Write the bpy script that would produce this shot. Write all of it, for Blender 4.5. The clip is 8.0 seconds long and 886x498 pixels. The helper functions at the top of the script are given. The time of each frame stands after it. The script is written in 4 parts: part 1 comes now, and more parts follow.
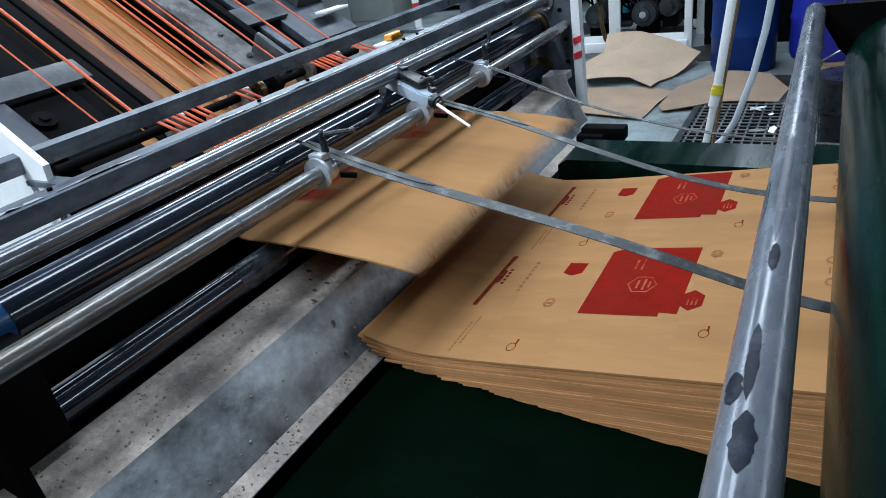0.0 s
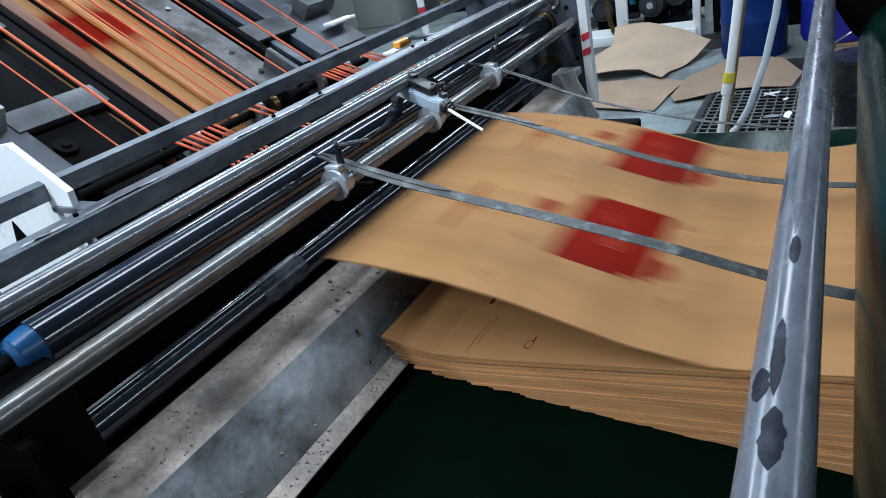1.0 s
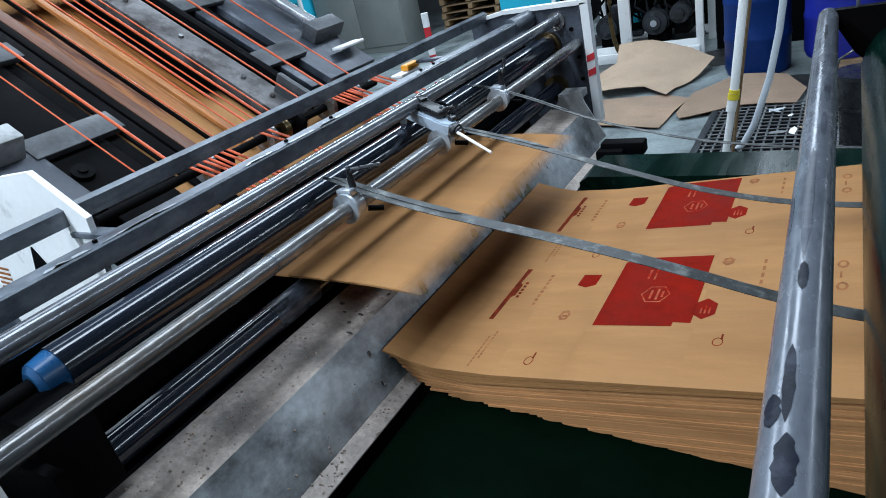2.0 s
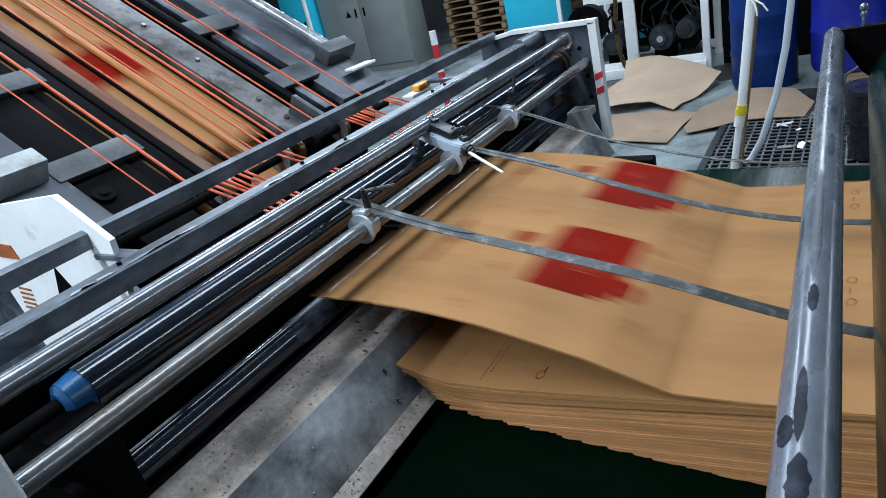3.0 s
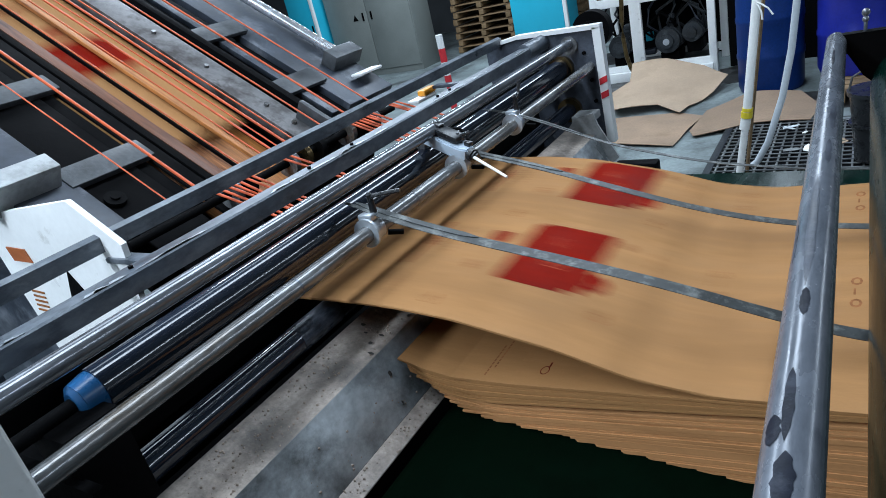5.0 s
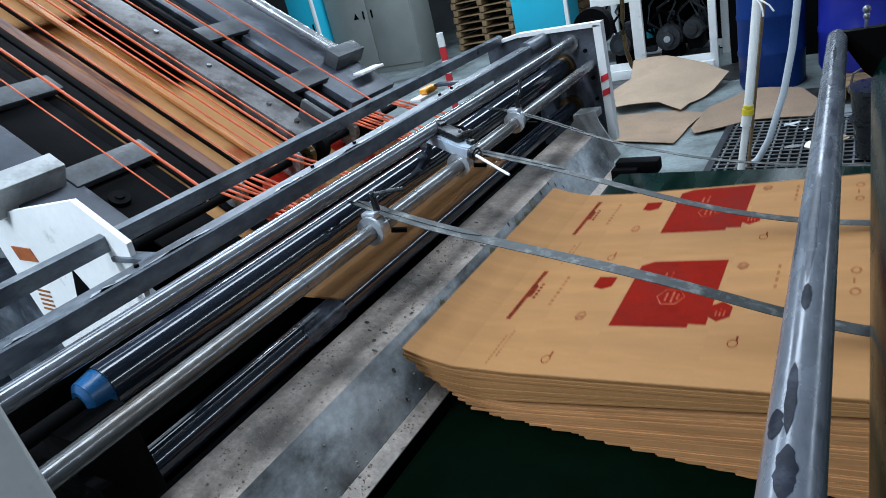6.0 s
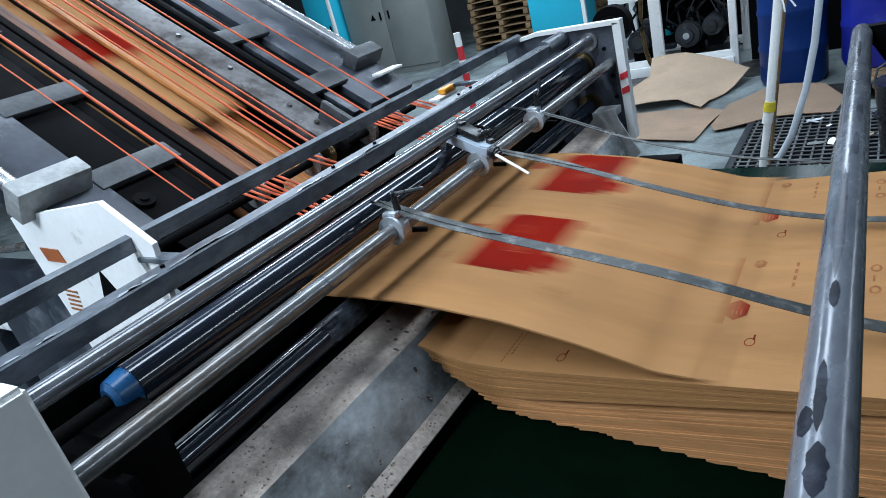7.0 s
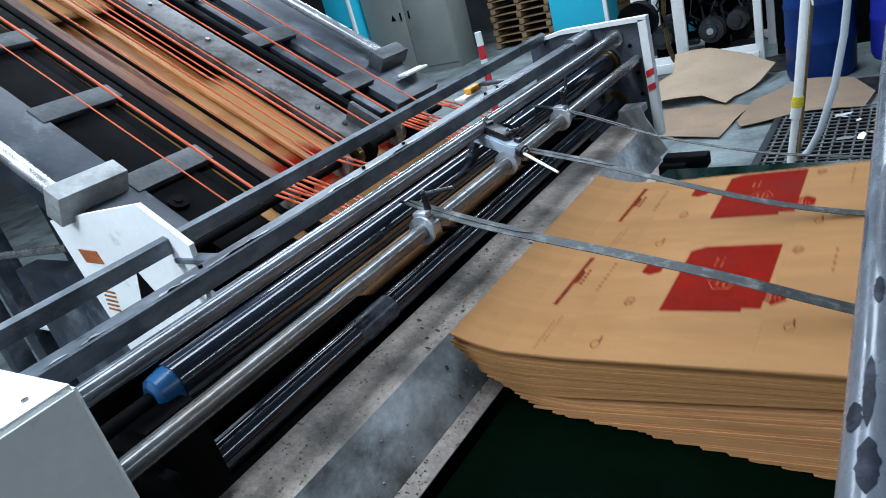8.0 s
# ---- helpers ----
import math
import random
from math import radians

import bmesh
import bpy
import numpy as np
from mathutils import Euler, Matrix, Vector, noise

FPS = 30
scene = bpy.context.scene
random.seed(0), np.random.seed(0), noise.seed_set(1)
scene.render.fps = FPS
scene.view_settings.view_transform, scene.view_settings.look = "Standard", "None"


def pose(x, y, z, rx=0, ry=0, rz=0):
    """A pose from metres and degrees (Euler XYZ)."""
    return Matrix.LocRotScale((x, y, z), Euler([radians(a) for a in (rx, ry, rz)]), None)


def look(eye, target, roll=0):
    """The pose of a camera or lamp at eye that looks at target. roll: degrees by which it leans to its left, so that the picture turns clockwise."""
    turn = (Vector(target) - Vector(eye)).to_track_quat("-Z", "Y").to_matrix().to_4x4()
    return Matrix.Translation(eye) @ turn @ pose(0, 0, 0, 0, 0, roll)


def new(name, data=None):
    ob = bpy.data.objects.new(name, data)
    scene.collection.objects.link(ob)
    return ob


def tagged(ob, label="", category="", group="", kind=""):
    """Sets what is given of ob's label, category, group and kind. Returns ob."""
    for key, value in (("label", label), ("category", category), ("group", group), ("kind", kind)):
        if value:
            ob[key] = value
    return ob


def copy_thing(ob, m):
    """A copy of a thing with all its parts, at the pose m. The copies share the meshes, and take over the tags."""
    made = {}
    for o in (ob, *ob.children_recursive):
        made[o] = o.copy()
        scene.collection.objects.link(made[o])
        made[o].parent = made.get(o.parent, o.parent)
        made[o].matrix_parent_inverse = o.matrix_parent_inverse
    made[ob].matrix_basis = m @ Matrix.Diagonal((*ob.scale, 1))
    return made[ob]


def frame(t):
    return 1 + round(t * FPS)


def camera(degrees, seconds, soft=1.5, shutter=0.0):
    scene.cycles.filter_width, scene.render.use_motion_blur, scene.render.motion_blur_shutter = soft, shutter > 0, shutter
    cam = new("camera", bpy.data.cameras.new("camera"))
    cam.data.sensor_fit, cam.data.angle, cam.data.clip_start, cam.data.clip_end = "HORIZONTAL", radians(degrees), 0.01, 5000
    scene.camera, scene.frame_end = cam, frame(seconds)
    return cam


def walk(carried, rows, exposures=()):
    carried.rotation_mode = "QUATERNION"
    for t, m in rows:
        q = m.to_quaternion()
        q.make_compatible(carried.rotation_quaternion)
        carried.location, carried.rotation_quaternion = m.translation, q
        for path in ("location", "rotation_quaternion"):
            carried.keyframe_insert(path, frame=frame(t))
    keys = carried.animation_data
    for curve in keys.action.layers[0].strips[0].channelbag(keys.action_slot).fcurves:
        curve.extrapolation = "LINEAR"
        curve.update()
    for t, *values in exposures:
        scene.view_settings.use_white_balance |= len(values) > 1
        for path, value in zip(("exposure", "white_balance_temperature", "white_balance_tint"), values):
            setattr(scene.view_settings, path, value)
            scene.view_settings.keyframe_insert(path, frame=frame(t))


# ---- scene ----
cam = camera(67.5, 8.0, soft=0.9, shutter=0.5)
PATH = [
    (0, (0.964, -0.166, 1.638), (-0.003, 1.337, 0.741), -9.1),
    (0.5, (0.968, -0.169, 1.652), (-0.008, 1.316, 0.732), -9.2),
    (1, (0.965, -0.171, 1.65), (-0.048, 1.31, 0.765), -12.6),
    (1.5, (0.965, -0.175, 1.658), (-0.057, 1.312, 0.797), -13.0),
    (3, (0.967, -0.204, 1.695), (-0.086, 1.299, 0.9), -13.6),
    (3.5, (0.972, -0.211, 1.702), (-0.085, 1.296, 0.919), -13.4),
    (4, (0.977, -0.216, 1.707), (-0.083, 1.285, 0.919), -13.5),
    (4.5, (0.984, -0.216, 1.704), (-0.085, 1.282, 0.921), -13.7),
    (6, (0.985, -0.226, 1.709), (-0.089, 1.266, 0.921), -14.1),
    (6.5, (0.982, -0.231, 1.709), (-0.119, 1.247, 0.933), -14.6),
    (7, (0.981, -0.234, 1.711), (-0.137, 1.232, 0.935), -15.0),
    (7.5, (0.979, -0.243, 1.717), (-0.16, 1.209, 0.947), -15.5),
    (8, (0.967, -0.254, 1.72), (-0.201, 1.179, 0.958), -16.1),
]
walk(cam, [(t, look(eye, target, roll)) for t, eye, target, roll in PATH])

# ---- light: a dim hall under long ceiling tubes ----
scene.view_settings.exposure = 0.10
world = bpy.data.worlds.new("hall_air")
world.use_nodes = True
world.node_tree.nodes["Background"].inputs[0].default_value = (0.55, 0.65, 0.8, 1)
world.node_tree.nodes["Background"].inputs[1].default_value = 0.004
scene.world = world


def strip_lamp(x, y, z, sx, sy, watts, colour=(0.74, 0.885, 1.05)):
    data = bpy.data.lights.new("tube_light", "AREA")
    data.shape, data.size, data.size_y = "RECTANGLE", sx, sy
    data.energy, data.color = watts, colour
    ob = new("tube_light", data)
    ob.location = (x, y, z)
    return ob


# All unseen: two follow roller highlights, three only brighten deck, back and front.
LAMPS = [(-0.05, 3.8, 3.3, 0.62, 10.4, 185), (5.4, 5.2, 3.6, 0.45, 12.0, 270), (-2.4, 1.4, 4.4, 1.4, 6.0, 125), (-4.4, 6.8, 4.3, 0.3, 6.0, 370),
         (-0.9, -2.4, 3.2, 0.15, 2.5, 160)]
for lamp in LAMPS:
    strip_lamp(*lamp)

# ---- materials ----


def mat(name, colour, rough=0.5, metal=0.0, var=0.25, scale=6.0, bump=0.0, dirt=None, dirt_scale=3.0, dirt_low=0.5,
        dirt_high=0.65, fine=60.0, stretch=(1, 1, 1), coat=0.0, rough_var=0.12, random_value=0.0, spec=0.5, dirt_detail=8.0, grain_share=0.5):
    m = bpy.data.materials.new(name)
    m.use_nodes = True
    nt = m.node_tree
    n, link = nt.nodes, nt.links.new
    bsdf = n["Principled BSDF"]
    tc = n.new("ShaderNodeTexCoord")
    mp = n.new("ShaderNodeMapping")
    mp.inputs["Scale"].default_value = stretch
    link(tc.outputs["Object"], mp.inputs["Vector"])

    def tex(sc, detail=5.0, rough_=0.6):
        t = n.new("ShaderNodeTexNoise")
        t.inputs["Scale"].default_value, t.inputs["Detail"].default_value, t.inputs["Roughness"].default_value = sc, detail, rough_
        link(mp.outputs["Vector"], t.inputs["Vector"])
        return t.outputs["Fac"]

    def ramp(fac, lo, hi, a, b):
        r = n.new("ShaderNodeMapRange")
        r.inputs["From Min"].default_value, r.inputs["From Max"].default_value = lo, hi
        r.inputs["To Min"].default_value, r.inputs["To Max"].default_value = a, b
        link(fac, r.inputs["Value"])
        return r.outputs["Result"]

    coarse, grain = tex(scale), tex(fine, 3.0)
    mul = n.new("ShaderNodeMath")
    mul.operation = "MULTIPLY"
    link(ramp(coarse, 0.3, 0.7, 1 - var, 1 + var), mul.inputs[0])
    link(ramp(grain, 0.3, 0.7, 1 - var * grain_share, 1 + var * grain_share), mul.inputs[1])
    value = mul.outputs[0]
    if random_value:
        oi = n.new("ShaderNodeObjectInfo")
        m3 = n.new("ShaderNodeMath")
        m3.operation = "MULTIPLY"
        link(ramp(oi.outputs["Random"], 0, 1, 1 - random_value, 1 + random_value), m3.inputs[0])
        link(value, m3.inputs[1])
        value = m3.outputs[0]
    hsv = n.new("ShaderNodeHueSaturation")
    hsv.inputs["Color"].default_value = (*colour, 1)
    link(value, hsv.inputs["Value"])
    col = hsv.outputs["Color"]
    if dirt:
        mix = n.new("ShaderNodeMix")
        mix.data_type = "RGBA"
        mix.inputs[7].default_value = (*dirt, 1)
        link(col, mix.inputs[6])
        link(ramp(tex(dirt_scale, dirt_detail, 0.7 if dirt_detail > 4 else 0.45), dirt_low, dirt_high, 0, 1), mix.inputs[0])
        col = mix.outputs[2]
    link(col, bsdf.inputs["Base Color"])
    link(ramp(coarse, 0.3, 0.7, max(0.02, rough - rough_var), min(1, rough + rough_var)), bsdf.inputs["Roughness"])
    bsdf.inputs["Metallic"].default_value = metal
    bsdf.inputs["Specular IOR Level"].default_value = spec
    bsdf.inputs["Coat Weight"].default_value = coat
    if bump:
        b = n.new("ShaderNodeBump")
        b.inputs["Strength"].default_value, b.inputs["Distance"].default_value = bump, 0.004
        link(grain, b.inputs["Height"])
        link(b.outputs["Normal"], bsdf.inputs["Normal"])
    return m


CHROME = mat("polished_steel", (0.20, 0.215, 0.24), 0.15, 0.55, 0.35, 5, 0.05, (0.10, 0.10, 0.105), 7, 0.50, 0.66, 40, (3, 0.5, 3), rough_var=0.06)
CHROME_WORN = mat("worn_steel", (0.20, 0.205, 0.21), 0.2, 0.5, 0.4, 7, 0.1, (0.11, 0.09, 0.07), 6, 0.48, 0.64, 50, (3, 0.6, 3), rough_var=0.08)
DARK_ROLL = mat("dark_roller", (0.012, 0.017, 0.028), 0.12, 0.0, 0.35, 4, 0.01, (0.03, 0.037, 0.052), 4, 0.52, 0.8, 50, (3, 0.4, 3), rough_var=0.02, spec=1.0)
SCUFF = mat("hazy_scuff", (0.10, 0.12, 0.155), 0.3, 0.2, 0.5, 14, 0.1, (0.02, 0.026, 0.036), 12, 0.42, 0.56, 60, (1, 0.6, 2))
BEAM = mat("grey_painted_steel", (0.062, 0.075, 0.092), 0.38, 0.15, 0.5, 11, 0.2, (0.2, 0.222, 0.245), 6, 0.46, 0.74, 40, (2, 0.9, 2), grain_share=0.25)
RAIL = mat("blue_grey_steel", (0.032, 0.039, 0.052), 0.4, 0.2, 0.5, 6, 0.15, (0.16, 0.175, 0.2), 5, 0.53, 0.72, 50, grain_share=0.25)
BLOCK = mat("bare_steel_block", (0.06, 0.065, 0.07), 0.5, 0.3, 0.35, 12, 0.3, (0.03, 0.03, 0.032), 9, 0.55, 0.75)
# Colours real black parts and also the shade in machine recesses.
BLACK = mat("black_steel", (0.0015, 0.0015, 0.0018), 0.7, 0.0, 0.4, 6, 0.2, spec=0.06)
DARK_PANEL = mat("dark_grease_panel", (0.065, 0.075, 0.095), 0.42, 0.2, 0.4, 9, 0.2, (0.2, 0.21, 0.22), 16, 0.58, 0.68)
WHITE = mat("white_enamel", (0.84, 0.85, 0.84), 0.35, 0.0, 0.05, 4, 0.05, (0.45, 0.44, 0.4), 9, 0.62, 0.8)
GREY_WHITE = mat("grey_white_enamel", (0.62, 0.66, 0.68), 0.4, 0.0, 0.06, 4, 0.05, (0.4, 0.4, 0.38), 12, 0.64, 0.8)
APRON = mat("scuffed_sheet_steel", (0.42, 0.455, 0.475), 0.34, 0.2, 0.5, 4, 0.2, (0.10, 0.108, 0.11), 5, 0.45, 0.66, 45, (1, 0.8, 1), grain_share=0.35)
APRON_DIRTY = mat("dusty_sheet_steel", (0.38, 0.32, 0.275), 0.55, 0.05, 0.5, 5, 0.4, (0.09, 0.08, 0.072), 4.5, 0.45, 0.66, 90, grain_share=0.4)
GALV = mat("dull_galvanised_steel", (0.3, 0.31, 0.31), 0.5, 0.3, 0.25, 10, 0.2, (0.15, 0.15, 0.14), 8, 0.55, 0.75)
CRUMB = mat("paper_crumb", (0.34, 0.27, 0.22), 0.9, 0, 0.3, 30)
KRAFT = mat("kraft_board", (0.375, 0.186, 0.071), 0.75, 0, 0.10, 3, 0.12, (0.31, 0.15, 0.055), 2.0, 0.45, 0.7, 160, (1, 6, 1), spec=0.15)
KRAFT_EDGE = mat("kraft_board_edge", (0.50, 0.235, 0.088), 0.8, 0, 0.10, 6, 0.1, (0.38, 0.172, 0.061), 4, 0.5, 0.75, 60, (1, 4, 1), random_value=0.07)
KRAFT_PALE = mat("faded_kraft_board", (0.40, 0.29, 0.20), 0.85, 0, 0.12, 2.5, 0.2, (0.32, 0.23, 0.155), 3, 0.5, 0.75, 60)
# Darker brown board; its tone also carries the shadow on the lower floor sheet.
KRAFT_DARK = mat("worn_kraft_board", (0.26, 0.175, 0.115), 0.8, 0, 0.2, 2.5, 0.2, (0.22, 0.15, 0.09), 4, 0.52, 0.75, 60, random_value=0.2)
INK_RED = mat("red_ink", (0.195, 0.007, 0.002), 0.7, 0, 0.18, 9, 0.05, (0.15, 0.005, 0.002), 12, 0.5, 0.7, 120, spec=0.04)
INK_DARK = mat("dark_red_ink", (0.16, 0.022, 0.008), 0.8, 0, 0.4, 30, 0.0, spec=0.04)
INK_BROWN = mat("thin_brown_ink", (0.27, 0.11, 0.045), 0.8, 0, 0.35, 40, 0.0, spec=0.04)
INK_PALE = mat("rubbed_red_ink", (0.40, 0.10, 0.05), 0.8, 0, 0.4, 60, 0.0, (0.29, 0.008, 0.002), 30, 0.45, 0.6, spec=0.04)
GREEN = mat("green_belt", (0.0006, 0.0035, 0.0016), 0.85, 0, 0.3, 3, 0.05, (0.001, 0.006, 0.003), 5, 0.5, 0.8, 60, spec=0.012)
GREEN_GLOSSY = mat("glossy_green_belt", (0.0008, 0.010, 0.007), 0.24, 0, 0.4, 4, 0.08, (0.002, 0.02, 0.014), 5, 0.5, 0.8, 30, (3, 0.4, 3), spec=0.10)
TUBE = mat("rubbed_painted_tube", (0.118, 0.13, 0.152), 0.24, 0.1, 0.22, 9, 0.05, (0.07, 0.08, 0.1), 14.0, 0.58, 0.72, 50, (2.6, 0.9, 2.6), dirt_detail=6.0)
STRAP = mat("spring_steel_strap", (0.04, 0.044, 0.044), 0.5, 0.3, 0.45, 14, 0.1, (0.19, 0.2, 0.19), 22, 0.5, 0.68)
STAINED = mat("stained_brown_plate", (0.50, 0.19, 0.05), 0.5, 0, 0.5, 6, 0.2, (0.09, 0.02, 0.006), 6, 0.50, 0.64, 60, (0.16, 2.0, 1))
ORANGE = mat("orange_cord", (0.52, 0.07, 0.01), 0.45, 0, 0.2, 8, 0.0)
BLUE_CAP = mat("blue_plastic_cap", (0.012, 0.08, 0.2), 0.3, 0, 0.2, 8, 0.05)
NAVY_DRUM = mat("navy_plastic_drum", (0.004, 0.026, 0.13), 0.45, 0, 0.25, 3, 0.05, (0.012, 0.04, 0.19), 5, 0.55, 0.8, spec=0.15)
BLUE_DRUM = mat("blue_plastic_drum", (0.012, 0.022, 0.30), 0.4, 0, 0.2, 3, 0.05, (0.04, 0.06, 0.3), 5, 0.6, 0.8)
CYAN = mat("cyan_enamel", (0.02, 0.45, 0.62), 0.4, 0, 0.06, 2, 0.02)
CABINET = mat("grey_cabinet_paint", (0.2, 0.215, 0.2), 0.45, 0, 0.1, 2, 0.05)
# The strong dark mottling holds floor shade along with stains.
FLOOR = mat("painted_concrete", (0.19, 0.225, 0.225), 0.5, 0, 0.35, 1.5, 0.2, (0.055, 0.06, 0.06), 2.2, 0.48, 0.66, 30)
HALL = mat("hall_plaster", (0.07, 0.075, 0.08), 0.8, 0, 0.3, 0.8, 0.1)
CEILING = mat("pale_hall_ceiling", (0.26, 0.28, 0.30), 0.8, 0, 0.3, 0.5, 0.1)
PINE = mat("pallet_pine", (0.22, 0.14, 0.07), 0.7, 0, 0.25, 6, 0.2, None, 3, 0.5, 0.6, 40, (1, 1, 6), random_value=0.2)
PVC = mat("white_pvc", (0.88, 0.88, 0.85), 0.35, 0, 0.08, 5, 0.03)
HOSE = mat("grey_hose", (0.56, 0.61, 0.65), 0.4, 0, 0.1, 6, 0.05)
YELLOW = mat("yellow_tape", (0.7, 0.55, 0.03), 0.4, 0, 0.1, 9)
AMBER = mat("amber_plastic", (0.75, 0.3, 0.02), 0.35, 0, 0.1, 9)
RED_MARK = mat("red_reflective", (0.6, 0.03, 0.04), 0.4, 0, 0.1, 20)
RUST = mat("brown_label", (0.36, 0.1, 0.03), 0.6, 0, 0.2, 20)
BRASS = mat("greasy_brass", (0.16, 0.11, 0.05), 0.35, 0.9, 0.3, 12)
WIRE = mat("grate_steel", (0.2, 0.21, 0.21), 0.5, 0.6, 0.3, 8, 0.1)
MACHINE_DARK = mat("sooty_machine", (0.03, 0.035, 0.04), 0.5, 0.4, 0.5, 6, 0.2, (0.12, 0.13, 0.14), 7, 0.55, 0.75)
RAIL_BARE = mat("bare_dirty_steel", (0.13, 0.125, 0.125), 0.5, 0.15, 0.5, 9, 0.3, (0.035, 0.028, 0.026), 10, 0.46, 0.62, 45, grain_share=0.3)
OLIVE = mat("dried_ink_smear", (0.20, 0.20, 0.115), 0.5, 0, 0.5, 30, 0.1, (0.09, 0.095, 0.085), 25, 0.45, 0.62)
BRIGHT_ROD = mat("bright_ground_rod", (0.75, 0.77, 0.8), 0.25, 0.9, 0.1, 8, 0.03)
TUBE_RUBBED = mat("tube_rubbed_dark", (0.045, 0.051, 0.066), 0.45, 0.0, 0.5, 20, 0.1, (0.085, 0.095, 0.115), 30, 0.5, 0.66, 80, spec=0.25)
TUBE_BARE = mat("tube_rubbed_black", (0.009, 0.011, 0.018), 0.5, 0.0, 0.4, 25, 0.1, (0.035, 0.04, 0.055), 26, 0.5, 0.68, 80, spec=0.12)
BLACK_PLASTIC = mat("black_plastic", (0.012, 0.013, 0.015), 0.3, 0.0, 0.3, 20, 0.05)
FLOOR_SHADE = mat("oily_grime", (0.016, 0.016, 0.016), 0.4, 0, 0.5, 5, 0.1, (0.07, 0.08, 0.08), 6, 0.52, 0.72)
STAINED_DARK = mat("dark_stained_slat", (0.17, 0.055, 0.018), 0.5, 0, 0.6, 6, 0.2, (0.025, 0.010, 0.006), 6, 0.46, 0.62, 60, (0.2, 2.0, 1))
GREASE = mat("dried_grease", (0.055, 0.05, 0.045), 0.5, 0, 0.4, 40, 0.1)
ACT_GREY = mat("pale_blue_grey_enamel", (0.42, 0.5, 0.58), 0.4, 0.0, 0.1, 12, 0.05)
GREY_ALU = mat("cast_aluminium", (0.5, 0.54, 0.58), 0.35, 0.6, 0.15, 12, 0.1)

# ---- mesh helpers ----


def box(bm, c, s, m=None, bev=0.0):
    r = bmesh.ops.create_cube(bm, size=1.0)
    vs = r["verts"]
    bmesh.ops.scale(bm, vec=s, verts=vs)
    if bev:
        es = list({e for v in vs for e in v.link_edges})
        g = bmesh.ops.bevel(bm, geom=es, offset=bev, segments=2, profile=0.5, affect="EDGES")
        vs = list({v for v in g["verts"]} | {v for v in vs if v.is_valid})
    bmesh.ops.transform(bm, matrix=Matrix.Translation(c) @ (m or Matrix()), verts=vs)
    return vs


def rod(bm, p0, p1, r0, r1=None, seg=24, caps=True):
    p0, p1 = Vector(p0), Vector(p1)
    d = p1 - p0
    r = bmesh.ops.create_cone(bm, cap_ends=caps, segments=seg, radius1=r0, radius2=r0 if r1 is None else r1, depth=d.length)
    bmesh.ops.transform(bm, matrix=Matrix.Translation((p0 + p1) / 2) @ d.to_track_quat("Z", "Y").to_matrix().to_4x4(), verts=r["verts"])


def path_tube(bm, pts, r, seg=10):
    pts = [Vector(p) for p in pts]
    rings = []
    for i, p in enumerate(pts):
        d = (pts[min(i + 1, len(pts) - 1)] - pts[max(i - 1, 0)]).normalized()
        q = d.to_track_quat("Z", "Y")
        rings.append([bm.verts.new(p + q @ Vector((r * math.cos(2 * math.pi * k / seg), r * math.sin(2 * math.pi * k / seg), 0))) for k in range(seg)])
    for a, b in zip(rings, rings[1:]):
        for k in range(seg):
            bm.faces.new((a[k], a[(k + 1) % seg], b[(k + 1) % seg], b[k]))
    bm.faces.new(rings[0][::-1])
    bm.faces.new(rings[-1])


def prism(bm, poly, axis, lo, hi):
    """A polygon of two coordinates pushed along an axis from lo to hi."""
    def at(p, v):
        return {"x": (v, p[0], p[1]), "y": (p[0], v, p[1]), "z": (p[0], p[1], v)}[axis]
    a = [bm.verts.new(at(p, lo)) for p in poly]
    b = [bm.verts.new(at(p, hi)) for p in poly]
    n = len(poly)
    bm.faces.new(a)
    bm.faces.new(b[::-1])
    for i in range(n):
        bm.faces.new((a[i], b[i], b[(i + 1) % n], a[(i + 1) % n]))
    bmesh.ops.recalc_face_normals(bm, faces=bm.faces[:])


def smooth_mesh(bm, name, material):
    me = bpy.data.meshes.new(name)
    bmesh.ops.recalc_face_normals(bm, faces=bm.faces[:])
    for f in bm.faces:
        f.smooth = True
    for e in bm.edges:
        if len(e.link_faces) == 2 and e.calc_face_angle(0) > 0.6:
            e.smooth = False
    bm.to_mesh(me)
    bm.free()
    me.materials.append(material)
    return me


def part(name, bm, material, parent=None, label=""):
    ob = new(name, smooth_mesh(bm, name, material))
    if parent:
        ob.parent = parent
    return tagged(ob, label) if label else ob


def thing(name, label, category, group="", kind="", at=None):
    ob = new(name)
    ob.empty_display_size = 0.05
    if at:
        ob.matrix_basis = at
    return tagged(ob, label, category, group, kind)


def boxes(name, material, parent, items, bev=0.002, label=""):
    bm = bmesh.new()
    for c, s in items:
        box(bm, c, s, None, bev)
    return part(name, bm, material, parent, label)


# ---- the hall ----
bm = bmesh.new()
box(bm, (-2, 5, -0.1), (26, 26, 0.2))
tagged(part("floor", bm, FLOOR), "grey-green painted concrete floor, stained and scuffed", "floor", "", "structure")
rng = random.Random(6)
